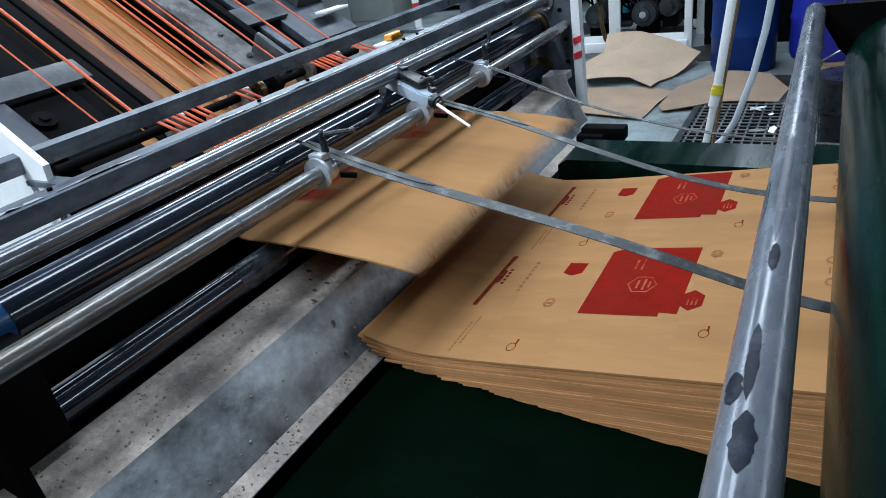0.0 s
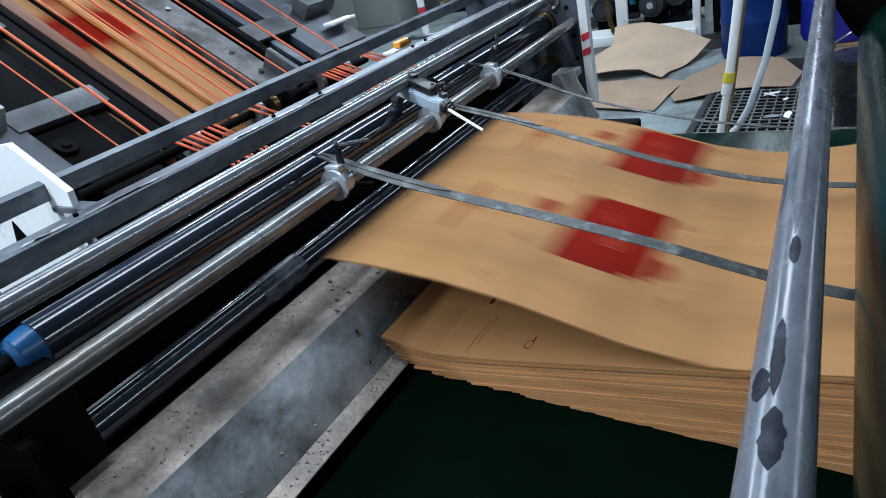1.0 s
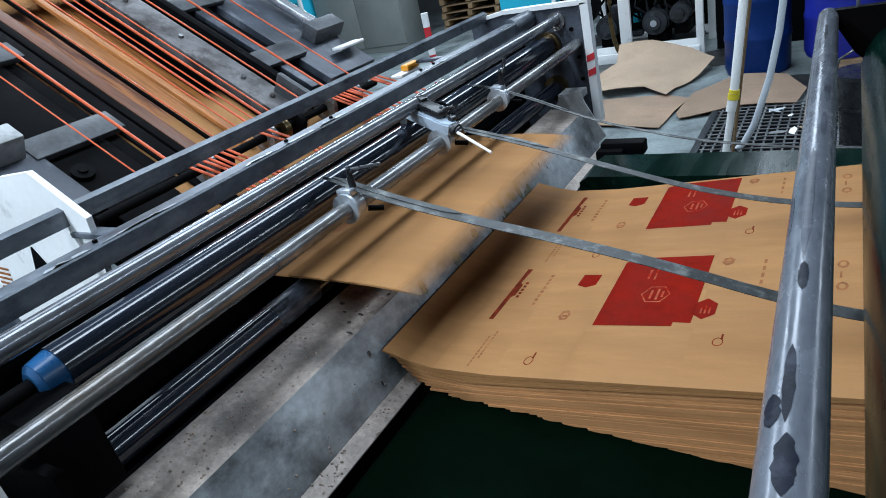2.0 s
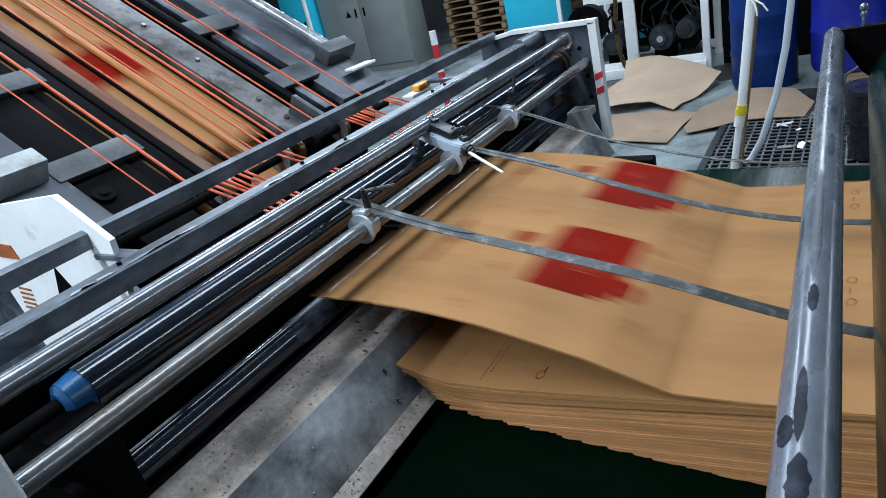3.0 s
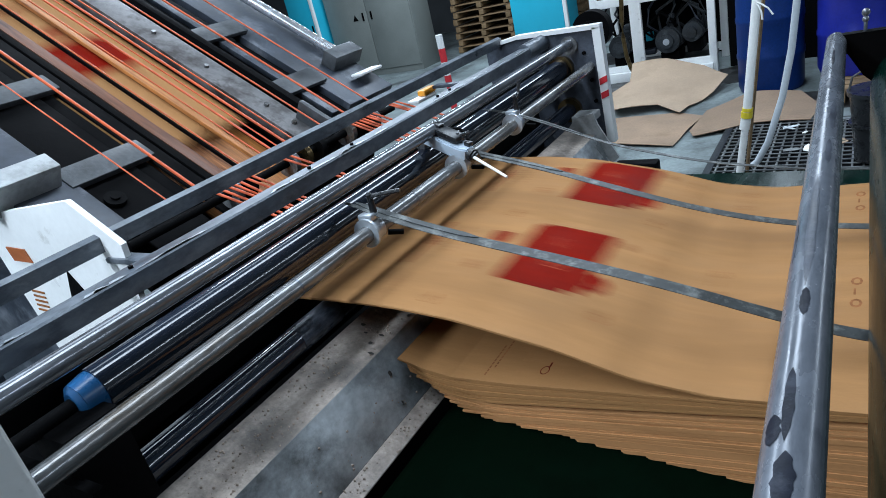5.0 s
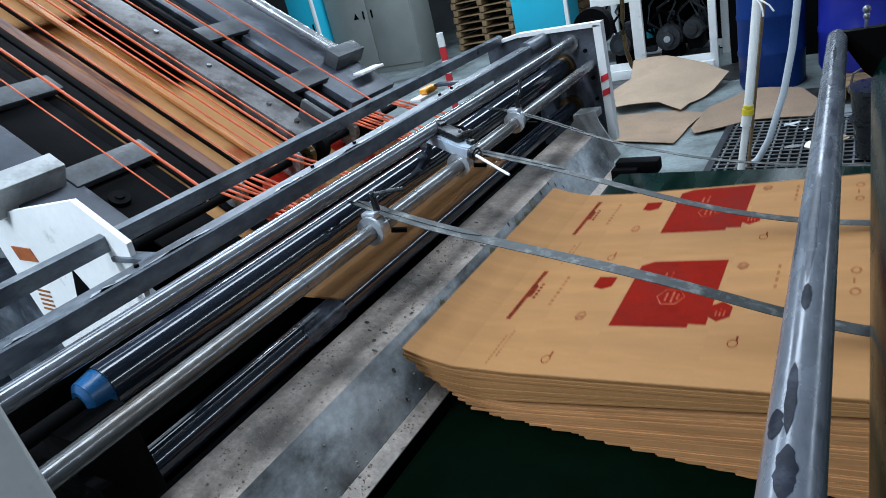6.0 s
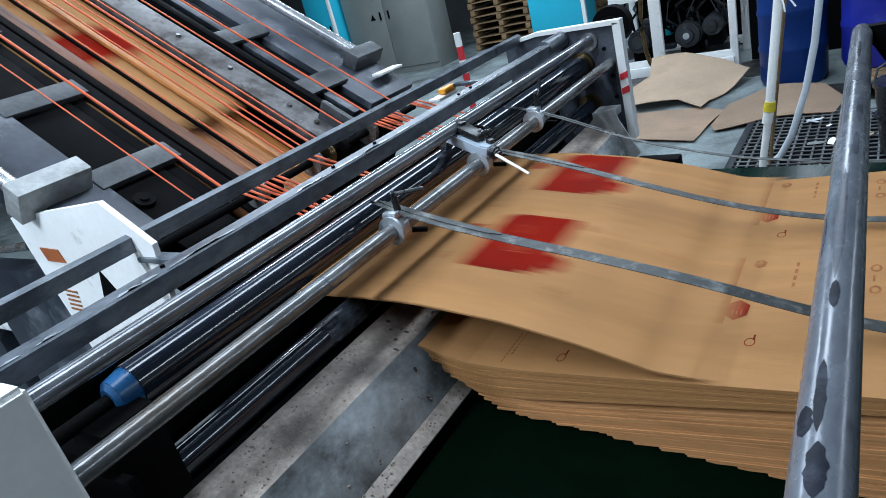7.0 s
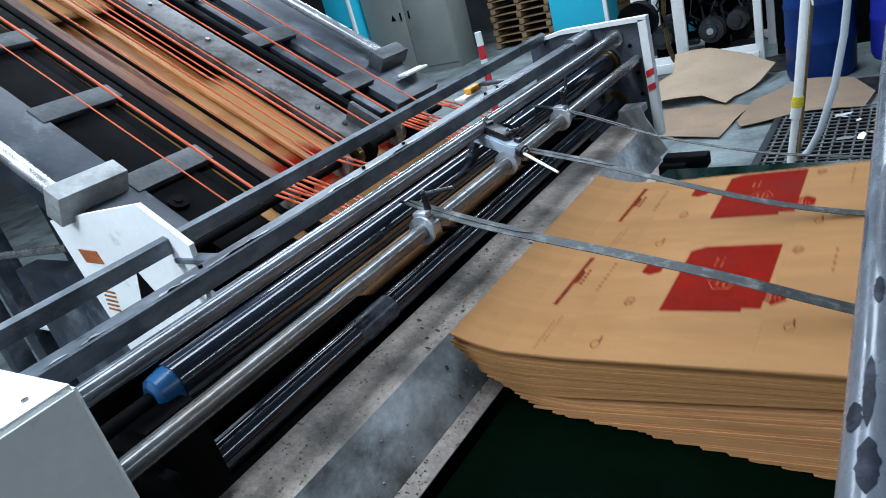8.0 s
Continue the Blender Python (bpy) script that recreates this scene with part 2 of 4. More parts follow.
# Thin dark sheets stand for shade on the floor behind the machine.
for cx, cy, rx, ry in ((0.0, 7.1, 0.42, 0.45), (-1.5, 6.6, 0.5, 0.7), (-2.4, 8.6, 0.9, 0.6), (0.75, 5.9, 0.45, 0.3)):
    bm = bmesh.new()
    prism(bm, [(cx + rx * q * math.cos(a), cy + ry * q * math.sin(a)) for a, q in ((2 * math.pi * j / 22, rng.uniform(0.75, 1.1)) for j in range(22))], "z", 0.0005, 0.003)
    part("oil_stain", bm, FLOOR_SHADE, bpy.data.objects["floor"], "dark oily stain")
for nm, c, sz in (("wall_north", (-2, 15.1, 2.6), (26, 0.2, 5.2)), ("wall_south", (-2, -5.1, 2.6), (26, 0.2, 5.2)),
                  ("wall_east", (7.1, 5, 2.6), (0.2, 20, 5.2)), ("wall_west", (-12.1, 5, 2.6), (0.2, 20, 5.2))):
    bm = bmesh.new()
    box(bm, c, sz)
    tagged(part(nm, bm, HALL), "dull grey plastered factory hall wall", "wall", "", "structure")
bm = bmesh.new()
box(bm, (-2, 5, 5.3), (26, 26, 0.2))
tagged(part("ceiling", bm, CEILING), "dull grey factory hall ceiling", "ceiling", "", "structure")
for x, y, z, sx, sy, w in LAMPS:
    fx = thing("ceiling_light", "long white ceiling tube light hanging on thin rods", "ceiling light", "hall lights", "", pose(x, y, z))
    boxes("housing", WHITE, fx, [((0, 0, 0.05), (sx + 0.06, sy + 0.05, 0.06))])
    for yy in (-sy * 0.4, sy * 0.4):
        bm = bmesh.new()
        rod(bm, (0, yy, 0.08), (0, yy, 5.2 - z), 0.006, seg=8)
        part("hanger_rod", bm, BLACK, fx)

# ---- far side plate of the delivery ----
PY = 2.5
panel = thing("side_plate", "dark greasy machine side plate with white-painted rim and red-white warning tape", "machine side plate")
bm = bmesh.new()
prism(bm, [(-0.47, 1.295), (-0.31, 1.318), (0.03, 1.312), (0.044, 0.84), (-0.02, 0.2), (-0.47, 0.2)], "y", PY, PY + 0.02)
part("plate", bm, DARK_PANEL, panel)
bm = bmesh.new()
prism(bm, [(0.028, 1.322), (0.062, 1.318), (0.07, 0.835), (0.036, 0.835)], "y", PY - 0.012, PY + 0.03)
part("rim", bm, WHITE, panel, "white-painted plate rim")
bm = bmesh.new()
prism(bm, [(-0.47, 1.297), (-0.31, 1.320), (0.03, 1.314), (0.062, 1.318), (0.062, 1.332), (-0.31, 1.336), (-0.475, 1.31)], "y", PY - 0.012, PY + 0.03)
part("rim", bm, WHITE, panel, "white-painted plate rim")
for z in (1.095, 1.035):
    bm = bmesh.new()
    prism(bm, [(0.035, z - 0.008), (0.068, z + 0.004), (0.068, z + 0.03), (0.035, z + 0.018)], "y", PY - 0.015, PY - 0.0122)
    part("warning_tape", bm, RED_MARK, panel, "red warning tape patch")
for x, z in ((0.0, 1.11), (0.005, 1.02), (-0.25, 1.26), (-0.02, 1.225)):
    bm = bmesh.new()
    rod(bm, (x, PY - 0.01, z), (x, PY, z), 0.008, seg=6)
    part("bolt", bm, BLACK, panel)

near = thing("side_cover", "white enamelled machine side cover box with a grey-white flank", "machine cover")
bm = bmesh.new()
prism(bm, [(-0.75, 0.0), (0.022, 0.0), (0.026, 1.336), (-0.75, 1.30)], "y", -0.75, 0.05)
bmesh.ops.bevel(bm, geom=bm.edges[:], offset=0.006, segments=2, affect="EDGES")
part("cover", bm, WHITE, near)
bm = bmesh.new()
prism(bm, [(-0.744, 1.3005), (0.02, 1.3362), (0.02, 1.3395), (-0.744, 1.3038)], "y", -0.744, 0.044)
top_plate = part("top_plate", bm, WHITE, near, "white top plate")
for x in (-0.7, -0.02):
    for y in (-0.7, 0.0):
        bm = bmesh.new()
        rod(bm, (x, y, 1.3388 + x * 0.0467), (x, y, 1.3415 + x * 0.0467), 0.005, seg=10)
        part("screw", bm, CHROME_WORN, top_plate)

# ---- rollers and bars across the delivery ----


def roller(name, label, x, z, r, y0, y1, material, journal=0.012, group="delivery rollers", collar=0.0, seg=40, category="roller"):
    t = thing(name, label, category, group, "", pose(x, 0, z))
    bm = bmesh.new()
    rod(bm, (0, y0, 0), (0, y1, 0), r, seg=seg)
    part("shell", bm, material, t)
    if journal:
        bm = bmesh.new()
        rod(bm, (0, 0.05, 0), (0, y0, 0), journal, seg=16)
        part("journal", bm, BLACK, t)
        bm = bmesh.new()
        rod(bm, (0, y1, 0), (0, PY, 0), journal, seg=16)
        part("journal", bm, BLACK, t)
    if collar:
        bm = bmesh.new()
        rod(bm, (0, PY - 0.025, 0), (0, PY - 0.001, 0), collar, seg=32)
        part("bearing_collar", bm, BRASS, t, "greasy brass bearing collar")
    return t


c = roller("guide_bar", "polished steel guide bar across the delivery", -0.079, 1.269, 0.0203, 0.05, PY, CHROME, 0, category="bar")
bm = bmesh.new()
rod(bm, (0, PY - 0.012, -0.006), (0, PY - 0.001, -0.006), 0.037, seg=32)
part("flange", bm, CHROME_WORN, c, "round steel flange")
d = roller("upper_roller", "dark glossy upper delivery roller with a blue end cap", -0.126, 1.172, 0.043, 0.235, PY - 0.03, DARK_ROLL, 0.014, collar=0.055)
bm = bmesh.new()
rod(bm, (0, 0.2, 0), (0, 0.2345, 0), 0.034, 0.04, seg=36)
rod(bm, (0, 0.192, 0), (0, 0.1995, 0), 0.022, 0.033, seg=36)
part("end_cap", bm, BLUE_CAP, d, "blue plastic end cap")
e = roller("clamp_bar", "worn polished steel bar that carries the strap clamps", -0.002, 1.164, 0.0205, 0.05, PY, CHROME_WORN, 0, category="bar")
for y in (0.62, 1.08, 1.56, 2.1):
    bm = bmesh.new()
    rod(bm, (0, y, 0), (0, y + 0.004, 0), 0.0207, seg=36, caps=False)
    part("scored_ring", bm, SCUFF, e, "scored dark ring")
f = roller("lower_roller", "dark glossy lower delivery roller with scuffed bands", -0.112, 0.993, 0.033, 0.235, PY - 0.03, DARK_ROLL, 0.014, collar=0.052)
bm = bmesh.new()
rod(bm, (0, 0.66, 0), (0, 0.80, 0), 0.0333, seg=40, caps=False)
part("worn_band", bm, SCUFF, f, "rubbed hazy band")

beam = thing("cross_beam", "heavy grey painted steel cross beam with a bright worn top flange", "beam")
bm = bmesh.new()
prism(bm, [(-0.170, 1.265), (-0.167, 1.304), (-0.171, 1.308), (-0.212, 1.309), (-0.214, 1.303), (-0.18, 1.302), (-0.182, 1.265)], "y", 0.05, PY - 0.013)
part("web", bm, BEAM, beam)
rng = random.Random(31)
for i in range(34):
    y = rng.uniform(0.08, 2.3)
    w = rng.uniform(0.006, 0.05) * (1.6 if y < 0.5 else 1.0)
    bm = bmesh.new()
    x0 = -0.1705 - rng.uniform(0.001, 0.012)
    prism(bm, [(-0.1702, y - w), (-0.1702, y + w), (x0, y + w * rng.uniform(0.2, 0.8)), (x0 - 0.002, y - w * rng.uniform(0.1, 0.7))], "z", 1.3083, 1.3092)
    part("worn_edge", bm, GREY_ALU, beam, "bright metal where the paint is worn off")
bm = bmesh.new()
rod(bm, (-0.196, 2.3, 1.292), (-0.196, PY - 0.001, 1.292), 0.032, seg=28)
part("end_boss", bm, BEAM, beam)
for y in (0.42, 0.95, 1.13, 1.6, 1.68):
    bm = bmesh.new()
    rod(bm, (-0.192, y, 1.3085), (-0.192, y, 1.314), 0.005, seg=8)
    part("screw", bm, BLACK, beam)
flat = thing("back_rail", "dull grey painted flat rail behind the cross beam", "rail")
bm = bmesh.new()
prism(bm, [(-0.388, 1.302), (-0.386, 1.336), (-0.402, 1.343), (-0.407, 1.339), (-0.402, 1.298)], "y", 0.05, PY)
part("bar", bm, BEAM, flat)
for y in (0.5, 1.9):
    boxes("spacer", BEAM, flat, [((-0.305, y, 1.283), (0.17, 0.035, 0.012))])

# ---- strap clamps, straps and the small actuator ----


def clamp(y, reach):
    t = thing("strap_clamp", "bright aluminium clamp ring with a black ratchet lever", "clamp", "strap clamps", "", pose(-0.002, y, 1.166))
    bm = bmesh.new()
    rod(bm, (0, -0.016, 0), (0, 0.018, 0), 0.028, seg=32)
    rod(bm, (0, -0.024, 0), (0, -0.0162, 0), 0.036, seg=36)
    part("ring", bm, GREY_ALU, t)
    boxes("jaw", GREY_ALU, t, [((-0.004, 0.004, 0.034), (0.04, 0.034, 0.016))], 0.003)
    bm = bmesh.new()
    rod(bm, (0.008, 0.012, 0.04), (0.008, 0.012, 0.085), 0.009, 0.007, seg=14)
    path_tube(bm, [(0.008, 0.012, 0.076), (0.02, 0.014, 0.082)] + [(0.02 + reach[0] * k, 0.014 + reach[1] * k, 0.082 + reach[2] * k) for k in (0.3, 0.65, 1.0)], 0.0055)
    part("lever", bm, BLACK_PLASTIC, t, "black ratchet lever")
    bm = bmesh.new()
    rod(bm, (0.008, 0.012, 0.085), (0.008, 0.012, 0.091), 0.005, seg=10)
    part("screw_head", bm, CHROME, t)
    bm = bmesh.new()
    rod(bm, (0.02, 0.03, -0.02), (0.045, 0.055, -0.03), 0.007, seg=12)
    part("knob", bm, BLACK, t)
    return t


for y, reach in ((0.9, (0.062, 0.022, 0.002)), (1.34, (0.012, 0.02, 0.0)), (1.73, (0.004, 0.016, 0.045))):
    clamp(y, reach)


def strap(pts, y0, y1, width=0.024):
    t = thing("hold_down_strap", "springy dull steel hold-down strap reaching over the board stack", "strap", "hold-down straps")
    xs = [p[0] for p in pts]
    zs = [p[1] for p in pts]

    def leaf(name, x0, x1, lift, side, wide, label=""):
        bm = bmesh.new()
        rows = []
        for i in range(41):
            x = x0 + (x1 - x0) * i / 40
            k = (x - xs[0]) / (xs[-1] - xs[0])
            z = float(np.interp(x, xs, zs))
            z = sum(float(np.interp(x + q, xs, zs)) for q in (-0.08, -0.04, 0, 0.04, 0.08)) / 5 if 0.1 < k < 0.9 else z
            w = wide * min(1.0, 0.25 + i / 6, 0.25 + (40 - i) / 6 if lift else 1.0)       # the root ends are cut to a point
            y = y0 + (y1 - y0) * k + side
            rows.append([bm.verts.new((x, y + a, z + lift + c)) for a, c in ((-w / 2, 0), (w / 2, 0), (w / 2, 0.0016), (-w / 2, 0.0016))])
        for p, q in zip(rows, rows[1:]):
            for k in range(4):
                bm.faces.new((p[k], p[(k + 1) % 4], q[(k + 1) % 4], q[k]))
        bm.faces.new(rows[0])
        bm.faces.new(rows[-1][::-1])
        return part(name, bm, STRAP, t, label)

    leaf("strap", xs[0], xs[-1], 0.0, 0.0, width)
    leaf("root_leaf", xs[0] + 0.02, xs[0] + 0.34, 0.0018, width * 0.35, width * 0.55, "short second spring leaf")
    return t


strap([(-0.075, 1.228), (0.0, 1.205), (0.125, 1.166), (0.278, 1.131), (0.468, 1.093), (0.687, 1.043), (0.864, 0.992), (1.02, 0.96), (1.13, 0.962)], 0.915, 0.92, 0.034)
strap([(-0.05, 1.205), (0.056, 1.180), (0.24, 1.131), (0.45, 1.062), (0.655, 1.0), (0.841, 0.965), (1.02, 0.958), (1.13, 0.962)], 1.37, 1.38, 0.028)
strap([(-0.124, 1.215), (0.016, 1.183), (0.309, 1.062), (0.59, 0.991), (0.84, 0.961), (1.02, 0.955), (1.13, 0.955)], 1.75, 1.75, 0.016)

act = thing("air_actuator", "small grey and black pneumatic actuator with a thin white rod", "actuator", "", "", pose(-0.035, 1.352, 1.225, 0, 20, -12))
bm = bmesh.new()
prism(bm, [(-0.085, -0.022), (-0.07, -0.027), (0.06, -0.027), (0.084, -0.017), (0.084, 0.017), (0.06, 0.027), (-0.07, 0.027), (-0.085, 0.022)], "z", -0.018, 0.017)
bmesh.ops.bevel(bm, geom=bm.edges[:], offset=0.004, segments=2, affect="EDGES")
part("body", bm, ACT_GREY, act)
boxes("cap", BLACK_PLASTIC, act, [((-0.014, 0.006, 0.0275), (0.118, 0.048, 0.026))], 0.0115, "black plastic cap")
boxes("cap_button", BLACK_PLASTIC, act, [((-0.045, 0.008, 0.0435), (0.03, 0.026, 0.009))], 0.004)
for x0, x1, r in ((0.0845, 0.097, 0.019), (0.0975, 0.104, 0.0145), (0.1045, 0.112, 0.010)):
    bm = bmesh.new()
    rod(bm, (x0, 0, 0), (x1, 0, 0), r, seg=24)
    part("valve_ring", bm, BLACK_PLASTIC, act)
boxes("fitting", BLACK_PLASTIC, act, [((0.066, 0.012, 0.022), (0.02, 0.02, 0.014))], 0.004)
bm = bmesh.new()
rod(bm, (0.09, -0.005, 0.0), (0.245, -0.045, 0.012), 0.0045, 0.0035, seg=10)
part("rod", bm, PVC, act, "thin white rod")
boxes("bracket", CHROME_WORN, act, [((-0.085, 0.0, -0.02), (0.03, 0.04, 0.06))], 0.004)
bm = bmesh.new()
path_tube(bm, [(-0.02, 0.03, 0.03), (0.0, 0.05, 0.03), (0.03, 0.05, 0.025), (0.05, 0.03, 0.02)], 0.005)
part("air_hose", bm, BLACK, act)

# ---- apron below the rollers ----
apron = thing("delivery_apron", "scuffed bent sheet-steel apron below the rollers, dusty along its ledge", "apron")
bm = bmesh.new()
prism(bm, [(-0.078, 0.948), (-0.073, 0.9545), (0.052, 0.93), (0.05, 0.926), (-0.073, 0.9505)], "y", 0.06, 2.3)
part("ledge", bm, APRON_DIRTY, apron, "dusty ledge with paper crumbs")
bm = bmesh.new()
prism(bm, [(0.0525, 0.9305), (0.112, 0.79), (0.109, 0.787), (0.0495, 0.926)], "y", 0.06, 2.3)
part("skirt", bm, APRON, apron)
bm = bmesh.new()
prism(bm, [(0.1125, 0.7895), (0.15, 0.772), (0.149, 0.768), (0.11, 0.785)], "y", 0.06, 2.3)
part("lip", bm, APRON_DIRTY, apron, "crumb-strewn lower lip")
bm = bmesh.new()
prism(bm, [(-0.06, 0.96), (-0.02, 1.005), (0.055, 1.02), (0.068, 0.972), (0.14, 0.83), (0.06, 0.766), (-0.06, 0.9)], "y", 2.302, 2.312)
part("end_plate", bm, GALV, apron, "dull grey end plate")
boxes("end_block", GALV, apron, [((0.0, 2.37, 0.99), (0.09, 0.1, 0.03))], 0.003)
rng = random.Random(4)
bm = bmesh.new()
for i in range(1150):
    y = rng.uniform(0.1, 1.3)
    if rng.random() < 0.6:
        x = rng.uniform(-0.07, 0.045)
        p = Vector((x, y, 0.955 - (x + 0.075) * 0.197 + 0.001))
    else:
        k = rng.uniform(0, 1) ** 0.4
        p = Vector((0.0525 + 0.06 * k, y, 0.9305 - 0.14 * k + 0.001)) if rng.random() < 0.3 else Vector((rng.uniform(0.112, 0.148), y, 0))
        if p.z == 0:
            p.z = 0.79 - (p.x - 0.112) * 0.474 + 0.001
    r = rng.choice((0.0006, 0.0008, 0.001, 0.0012, 0.0016, 0.0022, 0.003))
    bmesh.ops.create_icosphere(bm, subdivisions=1, radius=r, matrix=Matrix.Translation(p))
tagged(part("paper_dust", bm, CRUMB, apron, "loose paper crumbs"), "", "", "", "stuff")

rng = random.Random(8)
for i in range(58):
    olive = i < 26
    y, k = (rng.uniform(0.98, 1.8), rng.uniform(0.15, 0.75)) if olive else (rng.uniform(0.7, 1.9), rng.uniform(-0.9, 0.9))
    long, wide = (rng.uniform(0.012, 0.034), rng.uniform(0.006, 0.017)) if olive else (rng.uniform(0.003, 0.009), rng.uniform(0.002, 0.006))
    if k >= 0:
        at = pose(0.0525 + 0.06 * k, y, 0.9305 - 0.14 * k, 0, 66.8, 0)
    else:
        at = pose(0.0525 + 0.12 * k, y, 0.9305 - 0.0236 * k, 0, 11.1, 0)
    bm = bmesh.new()
    prism(bm, [(long * q * math.cos(a), wide * q * math.sin(a)) for a, q in ((2 * math.pi * j / 16, rng.uniform(0.82, 1.08)) for j in range(16))], "z", 0.0008 + 0.00003 * i, 0.0012 + 0.00003 * i)
    ob = part("smear" if olive else "grease_spot", bm, OLIVE if olive else GREASE, apron, "dried greyish olive ink smear" if olive else "")
    ob.matrix_basis = at

# ---- near-black bed and plates put in for shade round the rollers ----
bed = thing("machine_bed", "sooty black machine bed under the delivery rollers", "machine bed")
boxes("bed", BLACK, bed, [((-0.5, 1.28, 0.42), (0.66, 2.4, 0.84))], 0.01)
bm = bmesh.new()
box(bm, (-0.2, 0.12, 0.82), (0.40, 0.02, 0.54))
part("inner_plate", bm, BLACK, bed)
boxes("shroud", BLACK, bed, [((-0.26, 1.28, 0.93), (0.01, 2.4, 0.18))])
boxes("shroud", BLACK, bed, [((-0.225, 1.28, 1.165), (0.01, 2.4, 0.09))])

# Added black block that hides the dark lower half of the end cap.
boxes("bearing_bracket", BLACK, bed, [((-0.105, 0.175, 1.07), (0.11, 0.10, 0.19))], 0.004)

# ---- belt conveyor under the stack ----
conv = thing("belt_conveyor", "dark green belt conveyor under the board stack", "conveyor")


def belt_z(x):
    return 0.772 - 0.06 * (x - 0.22)


bm = bmesh.new()
R = 0.05
poly = []
for k in range(13):
    a = math.pi / 2 + math.pi * k / 12
    poly.append((0.21 + R * math.cos(a), belt_z(0.21) - R + R * math.sin(a)))
poly = poly[::-1]
pts = poly + [(2.6, belt_z(2.6)), (2.6, belt_z(2.6) - 0.1)]
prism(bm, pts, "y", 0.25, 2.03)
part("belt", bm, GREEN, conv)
for y in (0.2, 2.06):
    bm = bmesh.new()
    prism(bm, [(0.2, belt_z(0.2) - 0.01), (2.6, belt_z(2.6) - 0.01), (2.6, belt_z(2.6) - 0.12), (0.2, belt_z(0.2) - 0.12)], "y", y, y + 0.025)
    part("side_frame", bm, BLACK, conv)
bm = bmesh.new()
prism(bm, [(0.2, 0.842), (0.23, 0.862), (1.0, 0.862), (1.0, 0.66), (0.2, 0.72)], "y", 1.80, 2.0)
part("side_guide", bm, GREEN_GLOSSY, conv, "green belt-covered side guide")
boxes("bearing_block", BLACK, conv, [((0.26, 2.13, 0.845), (0.16, 0.06, 0.05)), ((0.22, 2.1, 0.8), (0.1, 0.06, 0.1))], 0.008)
for x, y in ((0.35, 0.24), (2.4, 0.24), (0.35, 2.05), (2.4, 2.05)):
    boxes("leg", BLACK, conv, [((x, y, 0.33), (0.06, 0.05, 0.66))])

# ---- back stop: painted tube, green drum and its black arm ----
tube = thing("cross_tube", "steel cross tube with rubbed grey paint and dark worn patches", "tube")
bm = bmesh.new()
rod(bm, (0.944, 0.0, 1.262), (0.902, 2.03, 1.243), 0.0255, seg=40)
part("tube", bm, TUBE, tube)
bm = bmesh.new()
rod(bm, (0.9021, 2.0305, 1.243), (0.902, 2.037, 1.243), 0.0245, seg=32)
part("end_plug", bm, BLACK, tube, "black end plug")


def tube_patch(y0, y1, a0, a1, material, seed):
    """A patch on the tube where the paint is rubbed through."""
    bm = bmesh.new()
    rows = []
    for i in range(27):
        v = -1 + 2 * i / 26
        y = (y0 + y1) / 2 + v * (y1 - y0) / 2
        wide = max(0.06, 1 - abs(v) ** 3.5)
        lo = radians((a0 + a1) / 2 - (a1 - a0) / 2 * wide * (1 + 0.4 * noise.noise((seed, 3 * v, 0)) + 0.12 * noise.noise((seed, 11 * v, 3))))
        hi = radians((a0 + a1) / 2 + (a1 - a0) / 2 * wide * (1 + 0.4 * noise.noise((seed, 3 * v, 7)) + 0.12 * noise.noise((seed, 11 * v, 5))))
        cx, cz = 0.944 - 0.0207 * y, 1.262 - 0.00936 * y
        rows.append([bm.verts.new((cx + 0.0259 * math.cos(lo + (hi - lo) * k / 6), y, cz + 0.0259 * math.sin(lo + (hi - lo) * k / 6))) for k in range(7)])
    for p, q in zip(rows, rows[1:]):
        for k in range(6):
            bm.faces.new((p[k], p[k + 1], q[k + 1], q[k]))
    part("rubbed_patch", bm, material, tube, "dark patch rubbed through the paint")


for y0, y1, a0, a1, mt, seed in ((0.53, 0.88, 86, 112, TUBE_RUBBED, 1), (0.465, 0.525, 84, 106, TUBE_BARE, 2), (0.262, 0.368, 92, 113, TUBE_BARE, 3), (0.258, 0.30, 112, 146, TUBE_BARE, 4),
                                 (0.185, 0.25, 80, 116, TUBE_BARE, 5), (0.94, 1.06, 64, 84, TUBE_RUBBED, 6), (1.12, 1.3, 58, 82, TUBE_RUBBED, 7), (1.4, 1.5, 70, 110, TUBE_RUBBED, 8),
                                 (1.62, 1.8, 84, 100, TUBE_BARE, 9), (0.6, 0.72, 140, 152, TUBE_RUBBED, 10), (0.05, 0.12, 70, 100, TUBE_RUBBED, 11)):
    tube_patch(y0, y1, a0, a1, mt, seed)
drum = thing("green_drum", "large dark green belt-covered drum beside the cross tube", "drum")
bm = bmesh.new()
rod(bm, (1.132, 0.0, 1.105), (1.122, 1.98, 1.105), 0.135, seg=72)
part("shell", bm, GREEN_GLOSSY, drum)
bm = bmesh.new()
prism(bm, [(0.885, 1.22), (0.885, 1.263), (1.4, 1.275), (1.4, 1.055), (1.1, 1.025), (0.97, 1.145), (0.93, 1.21)], "y", 2.0, 2.035)
part("arm", bm, BLACK, drum, "black steel support arm")
bm = bmesh.new()
rod(bm, (0.972, 2.02, 1.262), (0.972, 2.02, 1.325), 0.005, seg=10)
bmesh.ops.create_uvsphere(bm, u_segments=14, v_segments=8, radius=0.011, matrix=Matrix.Translation((0.972, 2.02, 1.315)))
